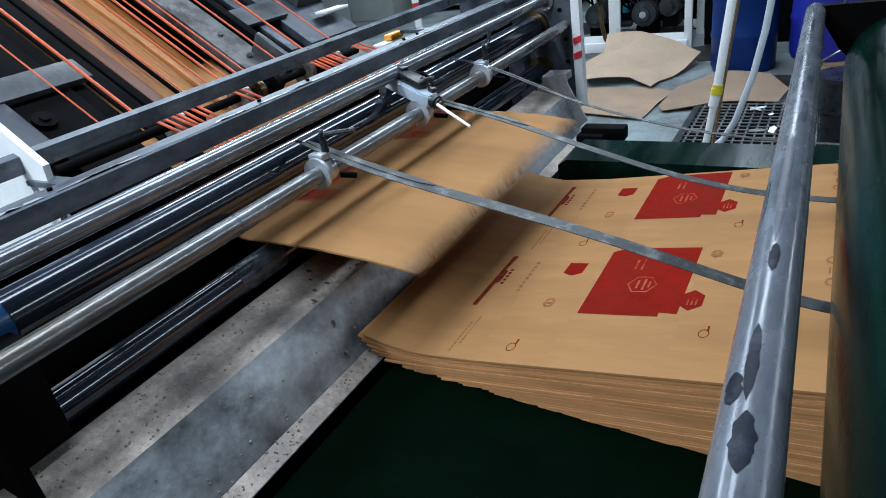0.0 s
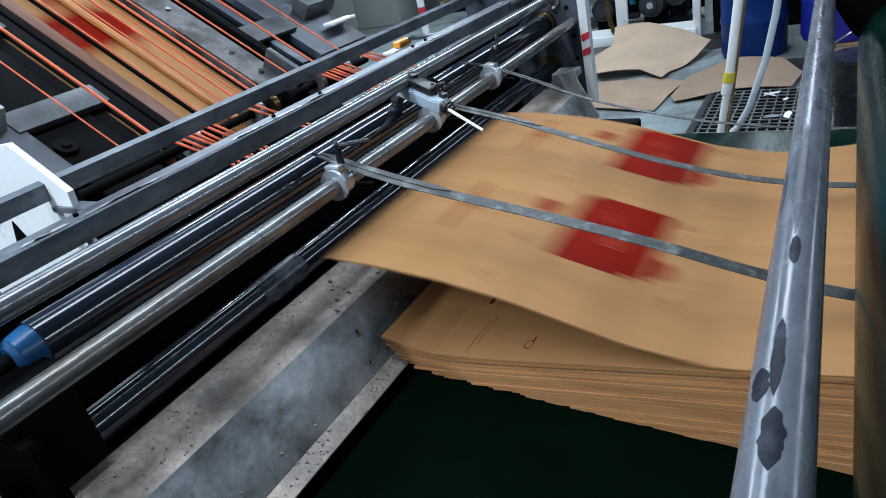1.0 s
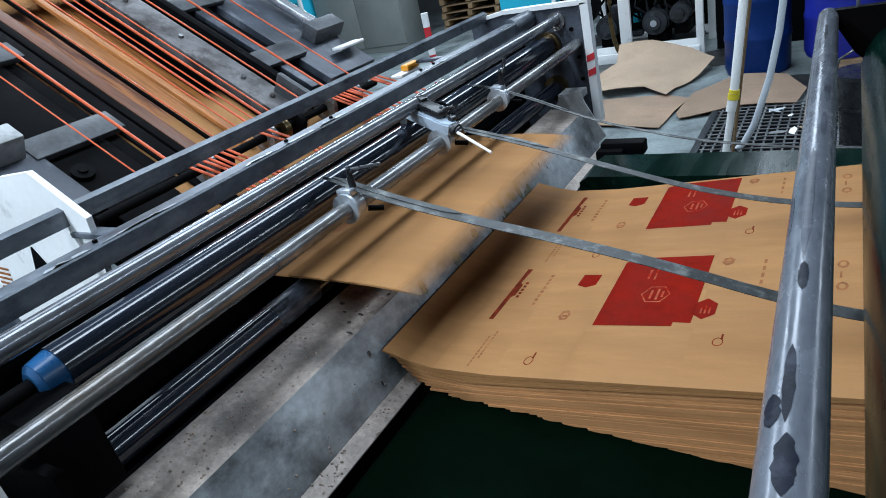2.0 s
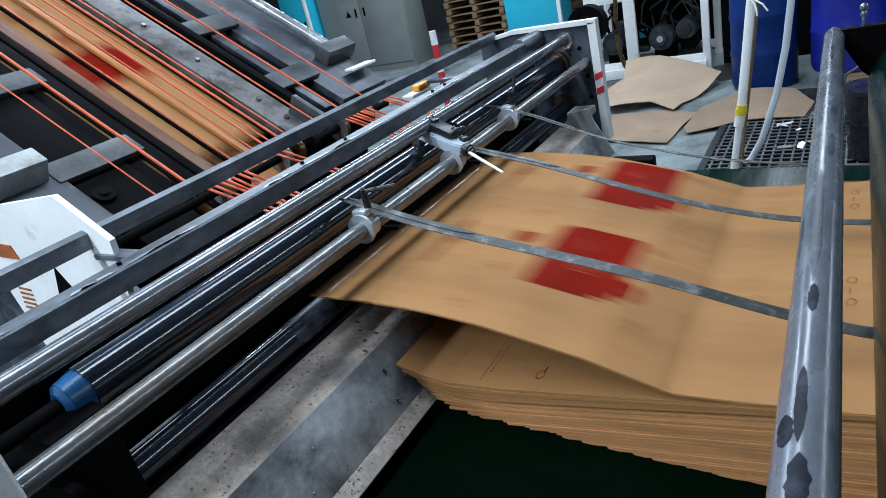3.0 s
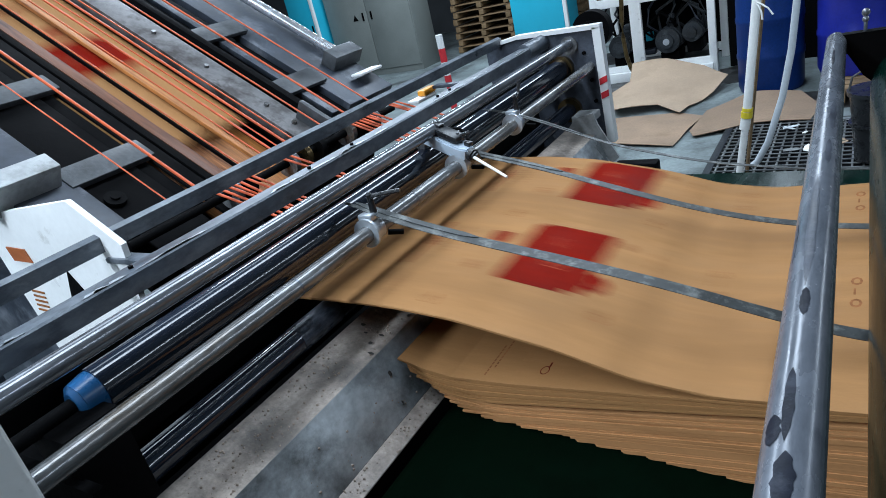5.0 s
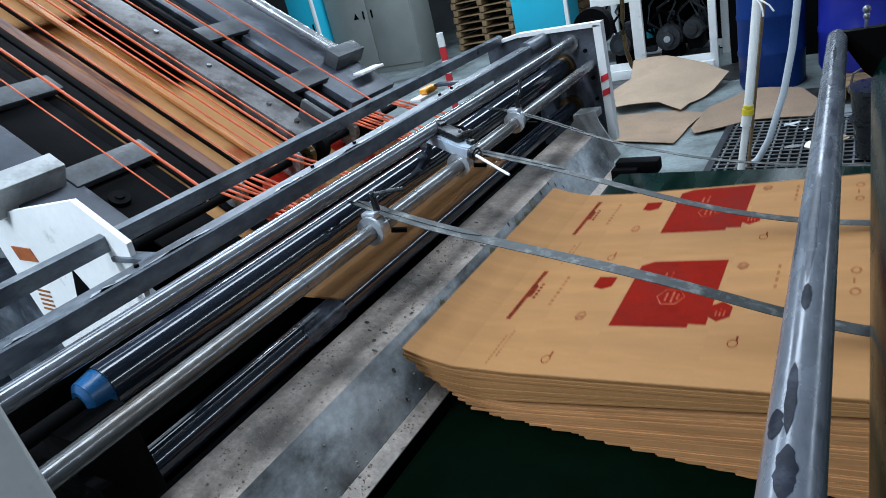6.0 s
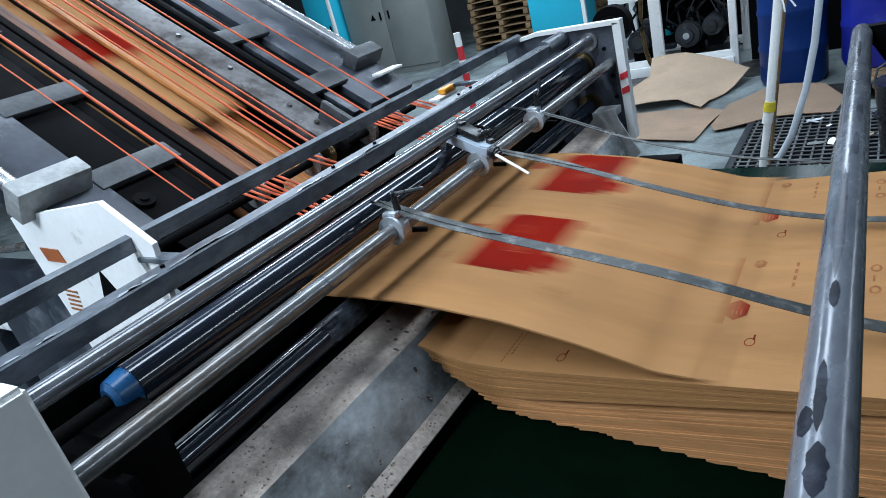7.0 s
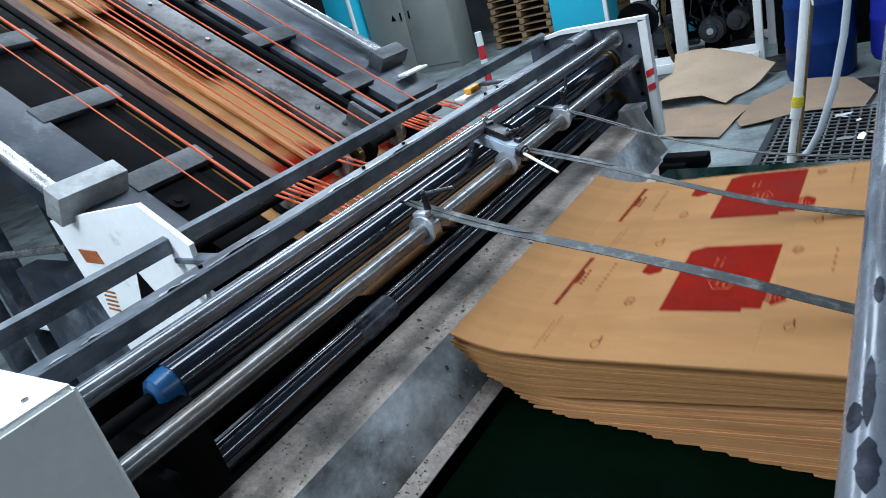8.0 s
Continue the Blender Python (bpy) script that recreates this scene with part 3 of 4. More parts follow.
bmesh.ops.create_uvsphere(bm, u_segments=14, v_segments=8, radius=0.009, matrix=Matrix.Translation((0.972, 2.02, 1.297)))
part("eye_bolt", bm, CHROME, drum, "bright eye bolt")
boxes("stand", BLACK, drum, [((1.3, 2.1, 0.6), (0.08, 0.08, 1.2)), ((1.3, -0.05, 0.55), (0.08, 0.05, 1.1))], 0.004)

# ---- inclined cord deck ----
SL = math.atan(0.7)
DECK = Matrix.Translation((-0.72, 0, 1.42)) @ Matrix.Rotation(SL, 4, "Y")   # local x runs down the deck, local z is its normal
deck = thing("cord_deck", "inclined infeed deck of blue-grey steel with orange cords over brown board", "conveyor deck", "", "", DECK)
U0 = -1.5


def dbox(name, material, u0, u1, y0, y1, h0, h1, label="", bev=0.004):
    return boxes(name, material, deck, [(((u0 + u1) / 2, (y0 + y1) / 2, (h0 + h1) / 2), (u1 - u0, y1 - y0, h1 - h0))], bev, label)


dbox("side_rail", RAIL, U0, 0.16, 1.66, 1.94, -0.14, -0.03)
dbox("side_rail", RAIL, U0, 0.2, 0.52, 0.68, -0.16, -0.035)
for y in (1.875, 0.487):
    bm = bmesh.new()
    rod(bm, (U0, y, 0.0), (-0.05, y, 0.0), 0.021, seg=24)
    part("guide_rod", bm, BRIGHT_ROD, deck, "bright guide rod")
dbox("end_block", BLOCK, -0.085, -0.02, 1.79, 1.96, -0.03, 0.03)
dbox("end_block", GALV, -0.075, -0.015, 0.455, 0.65, -0.06, 0.032)
for u in (-0.42, -0.03, -0.82, -1.22):
    dbox("cross_bar", BLOCK, u - 0.045, u + 0.045, 1.49, 1.7, -0.028, -0.012)
    dbox("cross_bar", BLOCK, u - 0.04, u + 0.04, 0.66, 0.92, -0.05, -0.03)
dbox("inner_rail", RAIL_BARE, U0, 0.22, 1.31, 1.42, -0.06, -0.015)
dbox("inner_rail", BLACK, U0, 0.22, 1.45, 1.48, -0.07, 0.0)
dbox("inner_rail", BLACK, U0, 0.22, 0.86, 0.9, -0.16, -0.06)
# Near-black tray stands for the shade below the deck.
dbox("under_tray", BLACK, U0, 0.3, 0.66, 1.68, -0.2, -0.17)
dbox("slide_plate", STAINED, U0, 0.26, 0.93, 1.305, -0.135, -0.12, "brown-stained slide plate under the cords")
for u in (-0.5, -0.25, 0.02, 0.14, -0.8, -1.1):
    bm = bmesh.new()
    rod(bm, (u, 1.365, -0.015), (u, 1.365, -0.006), 0.009, seg=6)
    part("bolt", bm, CHROME_WORN, deck)
dbox("bearing_plate", BLOCK, 0.12, 0.26, 1.395, 1.415, -0.06, 0.05)
# Black trays put shade over the side strips; the boards pass beneath.
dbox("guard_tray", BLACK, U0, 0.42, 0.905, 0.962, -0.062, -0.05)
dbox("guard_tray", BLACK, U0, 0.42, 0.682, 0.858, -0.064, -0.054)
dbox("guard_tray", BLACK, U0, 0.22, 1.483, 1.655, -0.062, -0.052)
dbox("stiffener", RAIL, U0, 0.16, 1.555, 1.6, -0.0515, -0.03)
for y0, y1, mt in ((0.966, 0.99, BLACK), (0.992, 1.03, STAINED_DARK), (1.08, 1.086, BLACK), (1.155, 1.175, STAINED), (1.296, 1.306, BLACK)):
    dbox("guide_slat", mt, U0, 0.25, y0, y1, -0.060, -0.046, "" if mt is BLACK else "brown-stained guide slat", 0.002)
for y, w in ((0.754, 0.0026), (0.846, 0.0052), (1.012, 0.003), (1.098, 0.003), (1.14, 0.0045), (1.168, 0.003), (1.205, 0.005), (1.238, 0.003), (1.375, 0.0036), (1.505, 0.0046), (1.65, 0.0036)):
    bm = bmesh.new()
    rod(bm, (U0, y - 0.004, 0.03), (0.28, y, 0.03), w * 0.82, seg=8)
    part("cord", bm, ORANGE, deck, "taut orange cord")
bm = bmesh.new()
rod(bm, (0.28, 0.6, -0.005), (0.28, 1.75, -0.005), 0.012, seg=16)
part("pulley_shaft", bm, BLACK, deck)
for y, mt in ((0.925, CHROME_WORN), (0.98, BLACK), (1.165, CHROME_WORN), (1.225, BRASS), (1.295, BLACK), (1.455, CHROME_WORN), (1.50, BLACK), (1.56, BLACK), (1.6, CHROME_WORN)):
    bm = bmesh.new()
    rod(bm, (0.28, y, -0.008), (0.28, y + 0.016, -0.008), 0.042, seg=32)
    rod(bm, (0.28, y + 0.0165, -0.008), (0.28, y + 0.03, -0.008), 0.034, seg=32)
    part("pulley", bm, mt, deck)
rng = random.Random(17)
for y in [0.86 + 0.022 * i for i in range(7)] + [1.12, 1.15] + [1.46 + 0.02 * i for i in range(7)] + [1.68, 1.7, 1.72]:
    bm = bmesh.new()
    rod(bm, (0.255, y, 0.03), (0.50, y + rng.uniform(0.01, 0.04), rng.uniform(0.06, 0.085)), 0.0036, seg=8)
    part("cord", bm, ORANGE, deck, "taut orange cord")
bm = bmesh.new()
rod(bm, (0.09, 0.72, -0.06), (0.09, 0.72, -0.04), 0.028, seg=28)
rod(bm, (0.09, 0.72, -0.04), (0.09, 0.72, -0.034), 0.012, seg=16)
part("hub", bm, BLACK, deck)
cover = thing("deck_cover", "white enamelled cover plate at the deck foot with warning stickers", "machine cover")
bm = bmesh.new()
prism(bm, [(-0.90, 1.385), (-0.455, 1.42), (-0.32, 1.32), (-0.34, 1.19), (-0.41, 1.09), (-0.5, 0.93), (-0.80, 0.85), (-0.872, 1.2)], "y", 0.49, 0.504)
part("plate", bm, WHITE, cover)
bm = bmesh.new()
prism(bm, [(-0.81, 1.265), (-0.725, 1.262), (-0.735, 1.298), (-0.82, 1.303)], "y", 0.4865, 0.4895)
part("label", bm, RUST, cover, "small brown label")
bm = bmesh.new()
prism(bm, [(-0.625, 1.165), (-0.535, 1.172), (-0.585, 1.245)], "y", 0.4865, 0.4895)
part("sticker", bm, BLACK, cover, "black triangular sticker")
bm = bmesh.new()
for i in range(5):
    prism(bm, [(-0.82 + i * 0.004, 1.12 + i * 0.014), (-0.765 + i * 0.004, 1.116 + i * 0.014), (-0.765 + i * 0.004, 1.121 + i * 0.014), (-0.82 + i * 0.004, 1.125 + i * 0.014)], "y", 0.4872, 0.4895)
part("notice", bm, INK_BROWN, cover, "small notice with unreadable grey lines")
foot = thing("machine_stand", "dark blue-grey steel stand under the infeed deck", "machine stand")
boxes("frame", RAIL, foot, [((-1.15, 0.56, 0.75), (0.5, 0.08, 0.9))], 0.006)
boxes("shelf", WHITE, foot, [((-1.5, 0.7, 0.95), (0.5, 0.3, 0.03))], 0.006, "white shelf")
bm = bmesh.new()
rod(bm, (-1.9, 0.45, 1.24), (-0.9, 0.50, 1.3), 0.012, seg=14)
part("pipe", bm, CHROME_WORN, foot)
rng = random.Random(21)
for i in range(7):
    oc = thing("board_offcut", "torn brown board offcut lying on the white shelf", "board offcut", "board offcuts", "",
               pose(-1.5 + rng.uniform(-0.14, 0.14), 0.7 + rng.uniform(-0.06, 0.06), 0.9675 + i * 0.0045, 0, 0, rng.uniform(-50, 50)))
    bm = bmesh.new()
    w, d = rng.uniform(0.06, 0.13), rng.uniform(0.03, 0.06)
    prism(bm, [(-w, -d), (w * 0.7, -d * 0.9), (w, d * 0.2), (w * 0.3, d), (-w * 0.8, d * 0.8)], "z", -0.002, 0.002)
    part("offcut", bm, KRAFT if i % 2 else KRAFT_DARK, oc)
for y in (0.6, 1.8):
    boxes("leg", RAIL, foot, [((-1.72, y, 0.98), (0.1, 0.08, 1.96))], 0.004)
feed = thing("feed_table", "plain dark steel feed table above the deck", "feed table")
boxes("table_top", RAIL, feed, [((-3.2, 1.24, 1.99), (2.4, 1.4, 0.03))], 0.004)
for x in (-4.3, -2.1):
    for y in (0.6, 1.88):
        boxes("leg", RAIL, feed, [((x, y, 0.987), (0.08, 0.08, 1.974))], 0.004)
wl = thing("indicator", "amber plastic indicator on a white bracket behind the rail", "indicator")
boxes("lens", AMBER, wl, [((-0.437, 1.912, 1.268), (0.035, 0.085, 0.022))], 0.006, "amber lens")
boxes("bracket", WHITE, wl, [((-0.445, 1.885, 1.249), (0.05, 0.13, 0.012))], 0.002)
boxes("tab", WHITE, wl, [((-0.66, 1.87, 1.38), (0.05, 0.14, 0.01))], 0.002)

# ---- behind the machine ----
bm = bmesh.new()
rod(bm, (-0.06, 2.72, 1.275), (-0.06, 2.78, 1.275), 0.085, seg=36)
rod(bm, (-0.06, 2.70, 1.275), (-0.06, 2.7195, 1.275), 0.045, seg=24)
part("belt_pulley", bm, BLACK, panel, "black belt pulley behind the plate")
bm = bmesh.new()
rod(bm, (-0.06, 2.52, 1.275), (-0.06, 2.6995, 1.275), 0.03, seg=24)
part("pulley_axle", bm, MACHINE_DARK, panel)


def drum_barrel(x, y, r, h, z0=0.0, material=None, label="bright blue plastic barrel with moulded hoops on a pallet"):
    t = thing("plastic_drum", label, "barrel", "blue barrels", "", pose(x, y, z0))
    bm = bmesh.new()
    prof = [(r * 0.93, 0), (r, 0.05), (r, h * 0.3), (r * 1.025, h * 0.32), (r * 1.025, h * 0.35), (r, h * 0.37), (r, h * 0.63), (r * 1.025, h * 0.65),
            (r * 1.025, h * 0.68), (r, h * 0.7), (r, h * 0.94), (r * 0.9, h), (r * 0.85, h * 0.985)]
    rings = [[bm.verts.new((q * math.cos(2 * math.pi * k / 40), q * math.sin(2 * math.pi * k / 40), z)) for k in range(40)] for q, z in prof]
    for a, b in zip(rings, rings[1:]):
        for k in range(40):
            bm.faces.new((a[k], a[(k + 1) % 40], b[(k + 1) % 40], b[k]))
    bm.faces.new(rings[0][::-1])
    bm.faces.new(rings[-1])
    part("body", bm, material or BLUE_DRUM, t)
    bm = bmesh.new()
    rod(bm, (r * 0.5, 0, h * 0.98), (r * 0.5, 0, h + 0.03), 0.035, seg=16)
    part("bung", bm, BLACK, t)
    return t


drum_barrel(0.2, 6.6, 0.27, 0.95, 0.0, NAVY_DRUM, "dark navy plastic barrel standing on the floor")
drum_barrel(0.86, 6.5, 0.29, 0.98, 0.125)
drum_barrel(1.52, 6.45, 0.29, 0.98, 0.125)


def pallet(x, y, z, sx=1.1, sy=0.9, rz=0.0):
    t = thing("wooden_pallet", "weathered pine pallet with gaps between its slats", "pallet", "wooden pallets", "", pose(x, y, z, 0, 0, rz))
    for i in range(6):
        boxes("slat", PINE, t, [((0, -sy / 2 + (i + 0.5) * sy / 6, 0.11), (sx, sy / 6 - 0.03, 0.02))])
    for xx in (-sx / 2 + 0.05, 0, sx / 2 - 0.05):
        boxes("bearer", PINE, t, [((xx, 0, 0.055), (0.09, sy, 0.086))])
    return t


pallet(1.25, 6.3, 0)
for i in range(8):
    pallet(-5.05 + 0.03 * (i % 2), 11.6, i * 0.125, 1.2, 1.0)
    pallet(-3.75 - 0.03 * (i % 3), 11.7, i * 0.125, 1.2, 1.0)

# Added black sheet: gives the unlit depth behind barrels and stand.
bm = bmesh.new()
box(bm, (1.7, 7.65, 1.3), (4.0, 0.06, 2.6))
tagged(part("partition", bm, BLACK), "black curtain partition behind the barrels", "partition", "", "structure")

# pump stand: a white frame full of pumps and hoses
pump = thing("pump_stand", "white square-tube stand holding dark pumps and hoses", "pump stand")
fx0, fx1, fy, fd, fh = -1.66, -0.44, 7.5, 0.7, 1.55
for x in (fx0, -1.21, fx1):
    for y in ((fy, fy + fd) if x != -1.21 else (fy,)):
        boxes("post", WHITE, pump, [((x, y, fh / 2), (0.12 if x == -1.21 else 0.075, 0.05, fh))])
for z in (0.12, 0.86, 1.5):
    for y in (fy, fy + fd):
        boxes("rail", WHITE, pump, [(((fx0 + fx1) / 2, y, z), (fx1 - fx0 - 0.07, 0.045, 0.09))])
boxes("shelf", GREY_WHITE, pump, [(((fx0 + fx1) / 2, fy + fd / 2, 0.845), (1.1, 0.6, 0.03))], label="grey-white shelf")
boxes("shelf", MACHINE_DARK, pump, [(((fx0 + fx1) / 2, fy + fd / 2, 0.09), (1.1, 0.6, 0.03))])
boxes("front_plate", WHITE, pump, [(((fx0 + fx1) / 2 + 0.2, fy - 0.04, 0.95), (0.78, 0.02, 0.09))])
boxes("sill", WHITE, pump, [(((fx0 + fx1) / 2, fy - 0.06, 0.05), (fx1 - fx0, 0.06, 0.1))], label="wide white bottom beam")
# Near-black sheet in place of the stand's dim inside.
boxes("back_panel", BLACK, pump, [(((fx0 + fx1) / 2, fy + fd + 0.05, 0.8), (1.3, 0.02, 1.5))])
for x, z, r in ((-0.92, 0.36, 0.13), (-0.66, 0.42, 0.1), (-1.45, 0.36, 0.12)):
    bm = bmesh.new()
    rod(bm, (x, fy + 0.08, z), (x, fy + 0.5, z), r, seg=28)
    rod(bm, (x, fy + 0.03, z), (x, fy + 0.0795, z), r * 0.55, seg=20)
    body = part("pump", bm, MACHINE_DARK, pump, "dark finned pump motor")
    for k in range(7):
        bm = bmesh.new()
        rod(bm, (x, fy + 0.14 + k * 0.045, z), (x, fy + 0.155 + k * 0.045, z), r * 1.08, seg=28)
        part("fin", bm, MACHINE_DARK, body)
    boxes("pump_foot", BLACK, pump, [((x, fy + 0.3, z - r - 0.06), (r * 1.5, 0.3, 0.12))])
bm = bmesh.new()
rod(bm, (-0.92, fy + 0.026, 0.36), (-0.92, fy + 0.0295, 0.36), 0.035, seg=20)
part("pump_hub", bm, GREY_ALU, pump, "bright hub")
# Hoses and cables take dark colours to shade the inside of the stand.
for k, (x0, x1, z0) in enumerate(((-1.1, -0.85, 0.55), (-0.8, -0.55, 0.6), (-1.5, -1.3, 0.6), (-1.0, -0.6, 0.68))):
    bm = bmesh.new()
    path_tube(bm, [(x0, fy + 0.2, 0.4), (x0 - 0.02, fy + 0.15, z0), ((x0 + x1) / 2, fy + 0.12, z0 + 0.12), (x1, fy + 0.15, z0), (x1, fy + 0.25, 0.42)], 0.017)
    part("pump_hose", bm, MACHINE_DARK if k % 2 else BLACK, pump)
rng = random.Random(9)
for k in range(10):
    x, y = rng.uniform(fx0 + 0.1, fx1 - 0.1), fy + rng.uniform(0.1, 0.5)
    boxes("fitting", MACHINE_DARK if k % 3 else GREY_ALU, pump, [((x, y, 0.88 + 0.06), (rng.uniform(0.04, 0.14), 0.1, rng.uniform(0.08, 0.25)))], 0.01)
for k in range(9):
    x = fx0 + 0.12 + k * 0.13
    bm = bmesh.new()
    path_tube(bm, [(x, fy + 0.3, 0.86), (x + rng.uniform(-0.08, 0.08), fy + 0.12, 0.72), (x + rng.uniform(-0.12, 0.12), fy + 0.1, 0.55), (x + rng.uniform(-0.1, 0.1), fy + 0.3, 0.4)], 0.012, 8)
    part("cable", bm, (BLACK, RAIL, MACHINE_DARK)[k % 3], pump)
for k in range(8):
    x, z = fx0 + 0.15 + rng.random() * 0.95, 0.16 + rng.random() * 0.5
    boxes("fitting", (GREY_ALU, MACHINE_DARK, CYAN, RAIL)[k % 4], pump, [((x, fy + 0.45, z), (rng.uniform(0.05, 0.16), 0.1, rng.uniform(0.05, 0.14)))], 0.008)
hose = thing("drain_hose", "brown-grey flexible hose hanging from the pump stand", "hose")
bm = bmesh.new()
path_tube(bm, [(-1.27, 7.38, 1.3), (-1.295, 7.37, 1.05), (-1.31, 7.37, 0.84), (-1.325, 7.37, 0.66), (-1.33, 7.37, 0.5), (-1.315, 7.37, 0.3), (-1.28, 7.37, 0.16), (-1.22, 7.37, 0.07), (-1.13, 7.37, 0.03)], 0.024, 12)
part("hose", bm, BRASS, hose)


def cabinet(name, label, x0, x1, y, h, material, doors, trim=None):
    t = thing(name, label, "cabinet")
    boxes("body", material, t, [(((x0 + x1) / 2, y + 0.3, h / 2), (x1 - x0, 0.6, h))], 0.006)
    w = (x1 - x0) / doors
    for i in range(doors):
        boxes("door", material, t, [((x0 + w * (i + 0.5), y - 0.012, h / 2 + 0.04), (w - 0.02, 0.02, h - 0.14))], 0.004)
        boxes("door_handle", BLACK, t, [((x0 + w * (i + 0.9 - 0.8 * (i % 2)), y - 0.03, h * 0.55), (0.03, 0.02, 0.14))], 0.004)
    if trim:
        boxes("trim", trim, t, [((x1 + 0.03, y - 0.01, h / 2), (0.06, 0.05, h))], 0.004, "white edge trim")
    return t


gc = cabinet("electrical_cabinet", "tall grey electrical cabinet with two closed doors", -7.65, -5.78, 10, 1.95, CABINET, 2)
bm = bmesh.new()
prism(bm, [(-7.05, 1.02), (-6.93, 1.02), (-6.99, 1.13)], "y", 9.974, 9.977)
part("sticker", bm, BLACK, gc, "black triangular warning sticker")
cabinet("cyan_cabinet", "cyan enamelled machine cabinet", -8.3, -7.72, 9.7, 1.9, CYAN, 1, WHITE)
cabinet("cyan_cabinet", "cyan enamelled machine cabinet with white edge trim", -3.9, -3.02, 10, 1.9, CYAN, 1, WHITE)

post = thing("marker_post", "red and white striped marker post", "post", "", "", pose(-2.86, 6.0, 0))
for i in range(7):
    bm = bmesh.new()
    rod(bm, (0, 0, i * 0.142), (0, 0, (i + 1) * 0.142), 0.037, seg=20)
    part("band", bm, RED_MARK if i % 2 else WHITE, post, "red band" if i % 2 else "white band")

pole = thing("pvc_pole", "white plastic pipe with yellow tape tied to a wooden batten", "pipe")
bm = bmesh.new()
rod(bm, (0.255, 4.25, 0.0), (0.318, 4.25, 0.42), 0.022, seg=24)
rod(bm, (0.318, 4.25, 0.42), (0.50, 4.25, 2.0), 0.026, seg=24)
rod(bm, (0.30, 4.25, 0.33), (0.318, 4.25, 0.42), 0.03, seg=24)
part("pipe", bm, PVC, pole)
bm = bmesh.new()
rod(bm, (0.316, 4.25, 0.405), (0.321, 4.25, 0.44), 0.034, seg=24)
rod(bm, (0.322, 4.25, 0.445), (0.325, 4.25, 0.465), 0.031, seg=24)
part("tape", bm, YELLOW, pole, "yellow tape wrap")
bm = bmesh.new()
rod(bm, (0.294, 4.30, 0.0), (0.534, 4.30, 2.0), 0.011, seg=4)
part("batten", bm, PINE, pole, "thin wooden batten")
bm = bmesh.new()
path_tube(bm, [(0.395, 4.215, 1.09), (0.425, 4.2, 1.075), (0.46, 4.19, 1.05), (0.485, 4.19, 1.01)], 0.005, 8)
path_tube(bm, [(0.395, 4.215, 1.085), (0.415, 4.2, 1.06), (0.425, 4.195, 1.03), (0.43, 4.19, 0.99)], 0.005, 8)
part("tie", bm, PVC, pole, "loose white tie ends")
hs = thing("grey_hose", "pale grey flexible hose running down to the floor grate", "hose")
bm = bmesh.new()
path_tube(bm, [(0.62, 4.4, 1.5), (0.59, 4.4, 1.05), (0.556, 4.4, 0.755), (0.504, 4.4, 0.479), (0.416, 4.4, 0.186), (0.35, 4.4, 0.06), (0.31, 4.38, 0.025)], 0.021, 14)
part("hose", bm, HOSE, hs)

grate = thing("floor_grate", "steel mesh grate over a dark drain pit", "grate")
gx0, gx1, gy0, gy1 = 0.08, 1.25, 3.6, 5.36
# Flat black slab on the floor gives the darkness between the bars.
boxes("pit", BLACK, grate, [(((gx0 + gx1) / 2, (gy0 + gy1) / 2, 0.006), (gx1 - gx0, gy1 - gy0, 0.008))])
boxes("kerb", MACHINE_DARK, grate, [((gx0 - 0.03, (gy0 + gy1) / 2, 0.02), (0.05, gy1 - gy0, 0.036))])
for i in range(20):
    boxes("bar", WIRE, grate, [((gx0 + 0.02 + i * 0.06, (gy0 + gy1) / 2, 0.03), (0.011, gy1 - gy0, 0.012))], 0)
for i in range(24):
    boxes("bar", WIRE, grate, [(((gx0 + gx1) / 2, gy0 + 0.02 + i * 0.0745, 0.038), (gx1 - gx0, 0.011, 0.006))], 0)
bin_ = thing("waste_bin", "black plastic waste bin standing beside the floor grate", "bin", "", "", pose(1.02, 4.42, 0.05))
bm = bmesh.new()
for r0, r1, z0, z1 in ((0.13, 0.165, 0.0, 0.40), (0.178, 0.178, 0.401, 0.425), (0.168, 0.168, 0.22, 0.235)):
    rod(bm, (0, 0, z0), (0, 0, z1), r0, r1, seg=32)
part("bucket", bm, BLACK_PLASTIC, bin_)
bm = bmesh.new()
path_tube(bm, [(-0.17, 0, 0.40), (-0.15, 0, 0.50), (-0.06, 0, 0.56), (0.06, 0, 0.56), (0.15, 0, 0.50), (0.17, 0, 0.40)], 0.007)
part("bail_handle", bm, CHROME_WORN, bin_, "thin wire bail handle")
rng = random.Random(3)
for i in range(16):
    sc = thing("paper_scrap", "torn paper scrap lying on the floor grate", "paper scrap", "paper scraps", "", pose(rng.uniform(0.45, 1.0), rng.uniform(4.6, 5.3), 0.05, rng.uniform(-20, 20), rng.uniform(-20, 20), rng.uniform(0, 360)))
    bm = bmesh.new()
    a, b = rng.uniform(0.02, 0.065), rng.uniform(0.012, 0.03)
    prism(bm, [(-a, -b), (a * 0.6, -b * 0.8), (a, b * 0.3), (a * 0.2, b), (-a * 0.9, b * 0.7)], "z", -0.001, 0.001)
    part("scrap", bm, (PVC, WIRE, KRAFT_PALE, GREY_WHITE)[i % 4], sc)


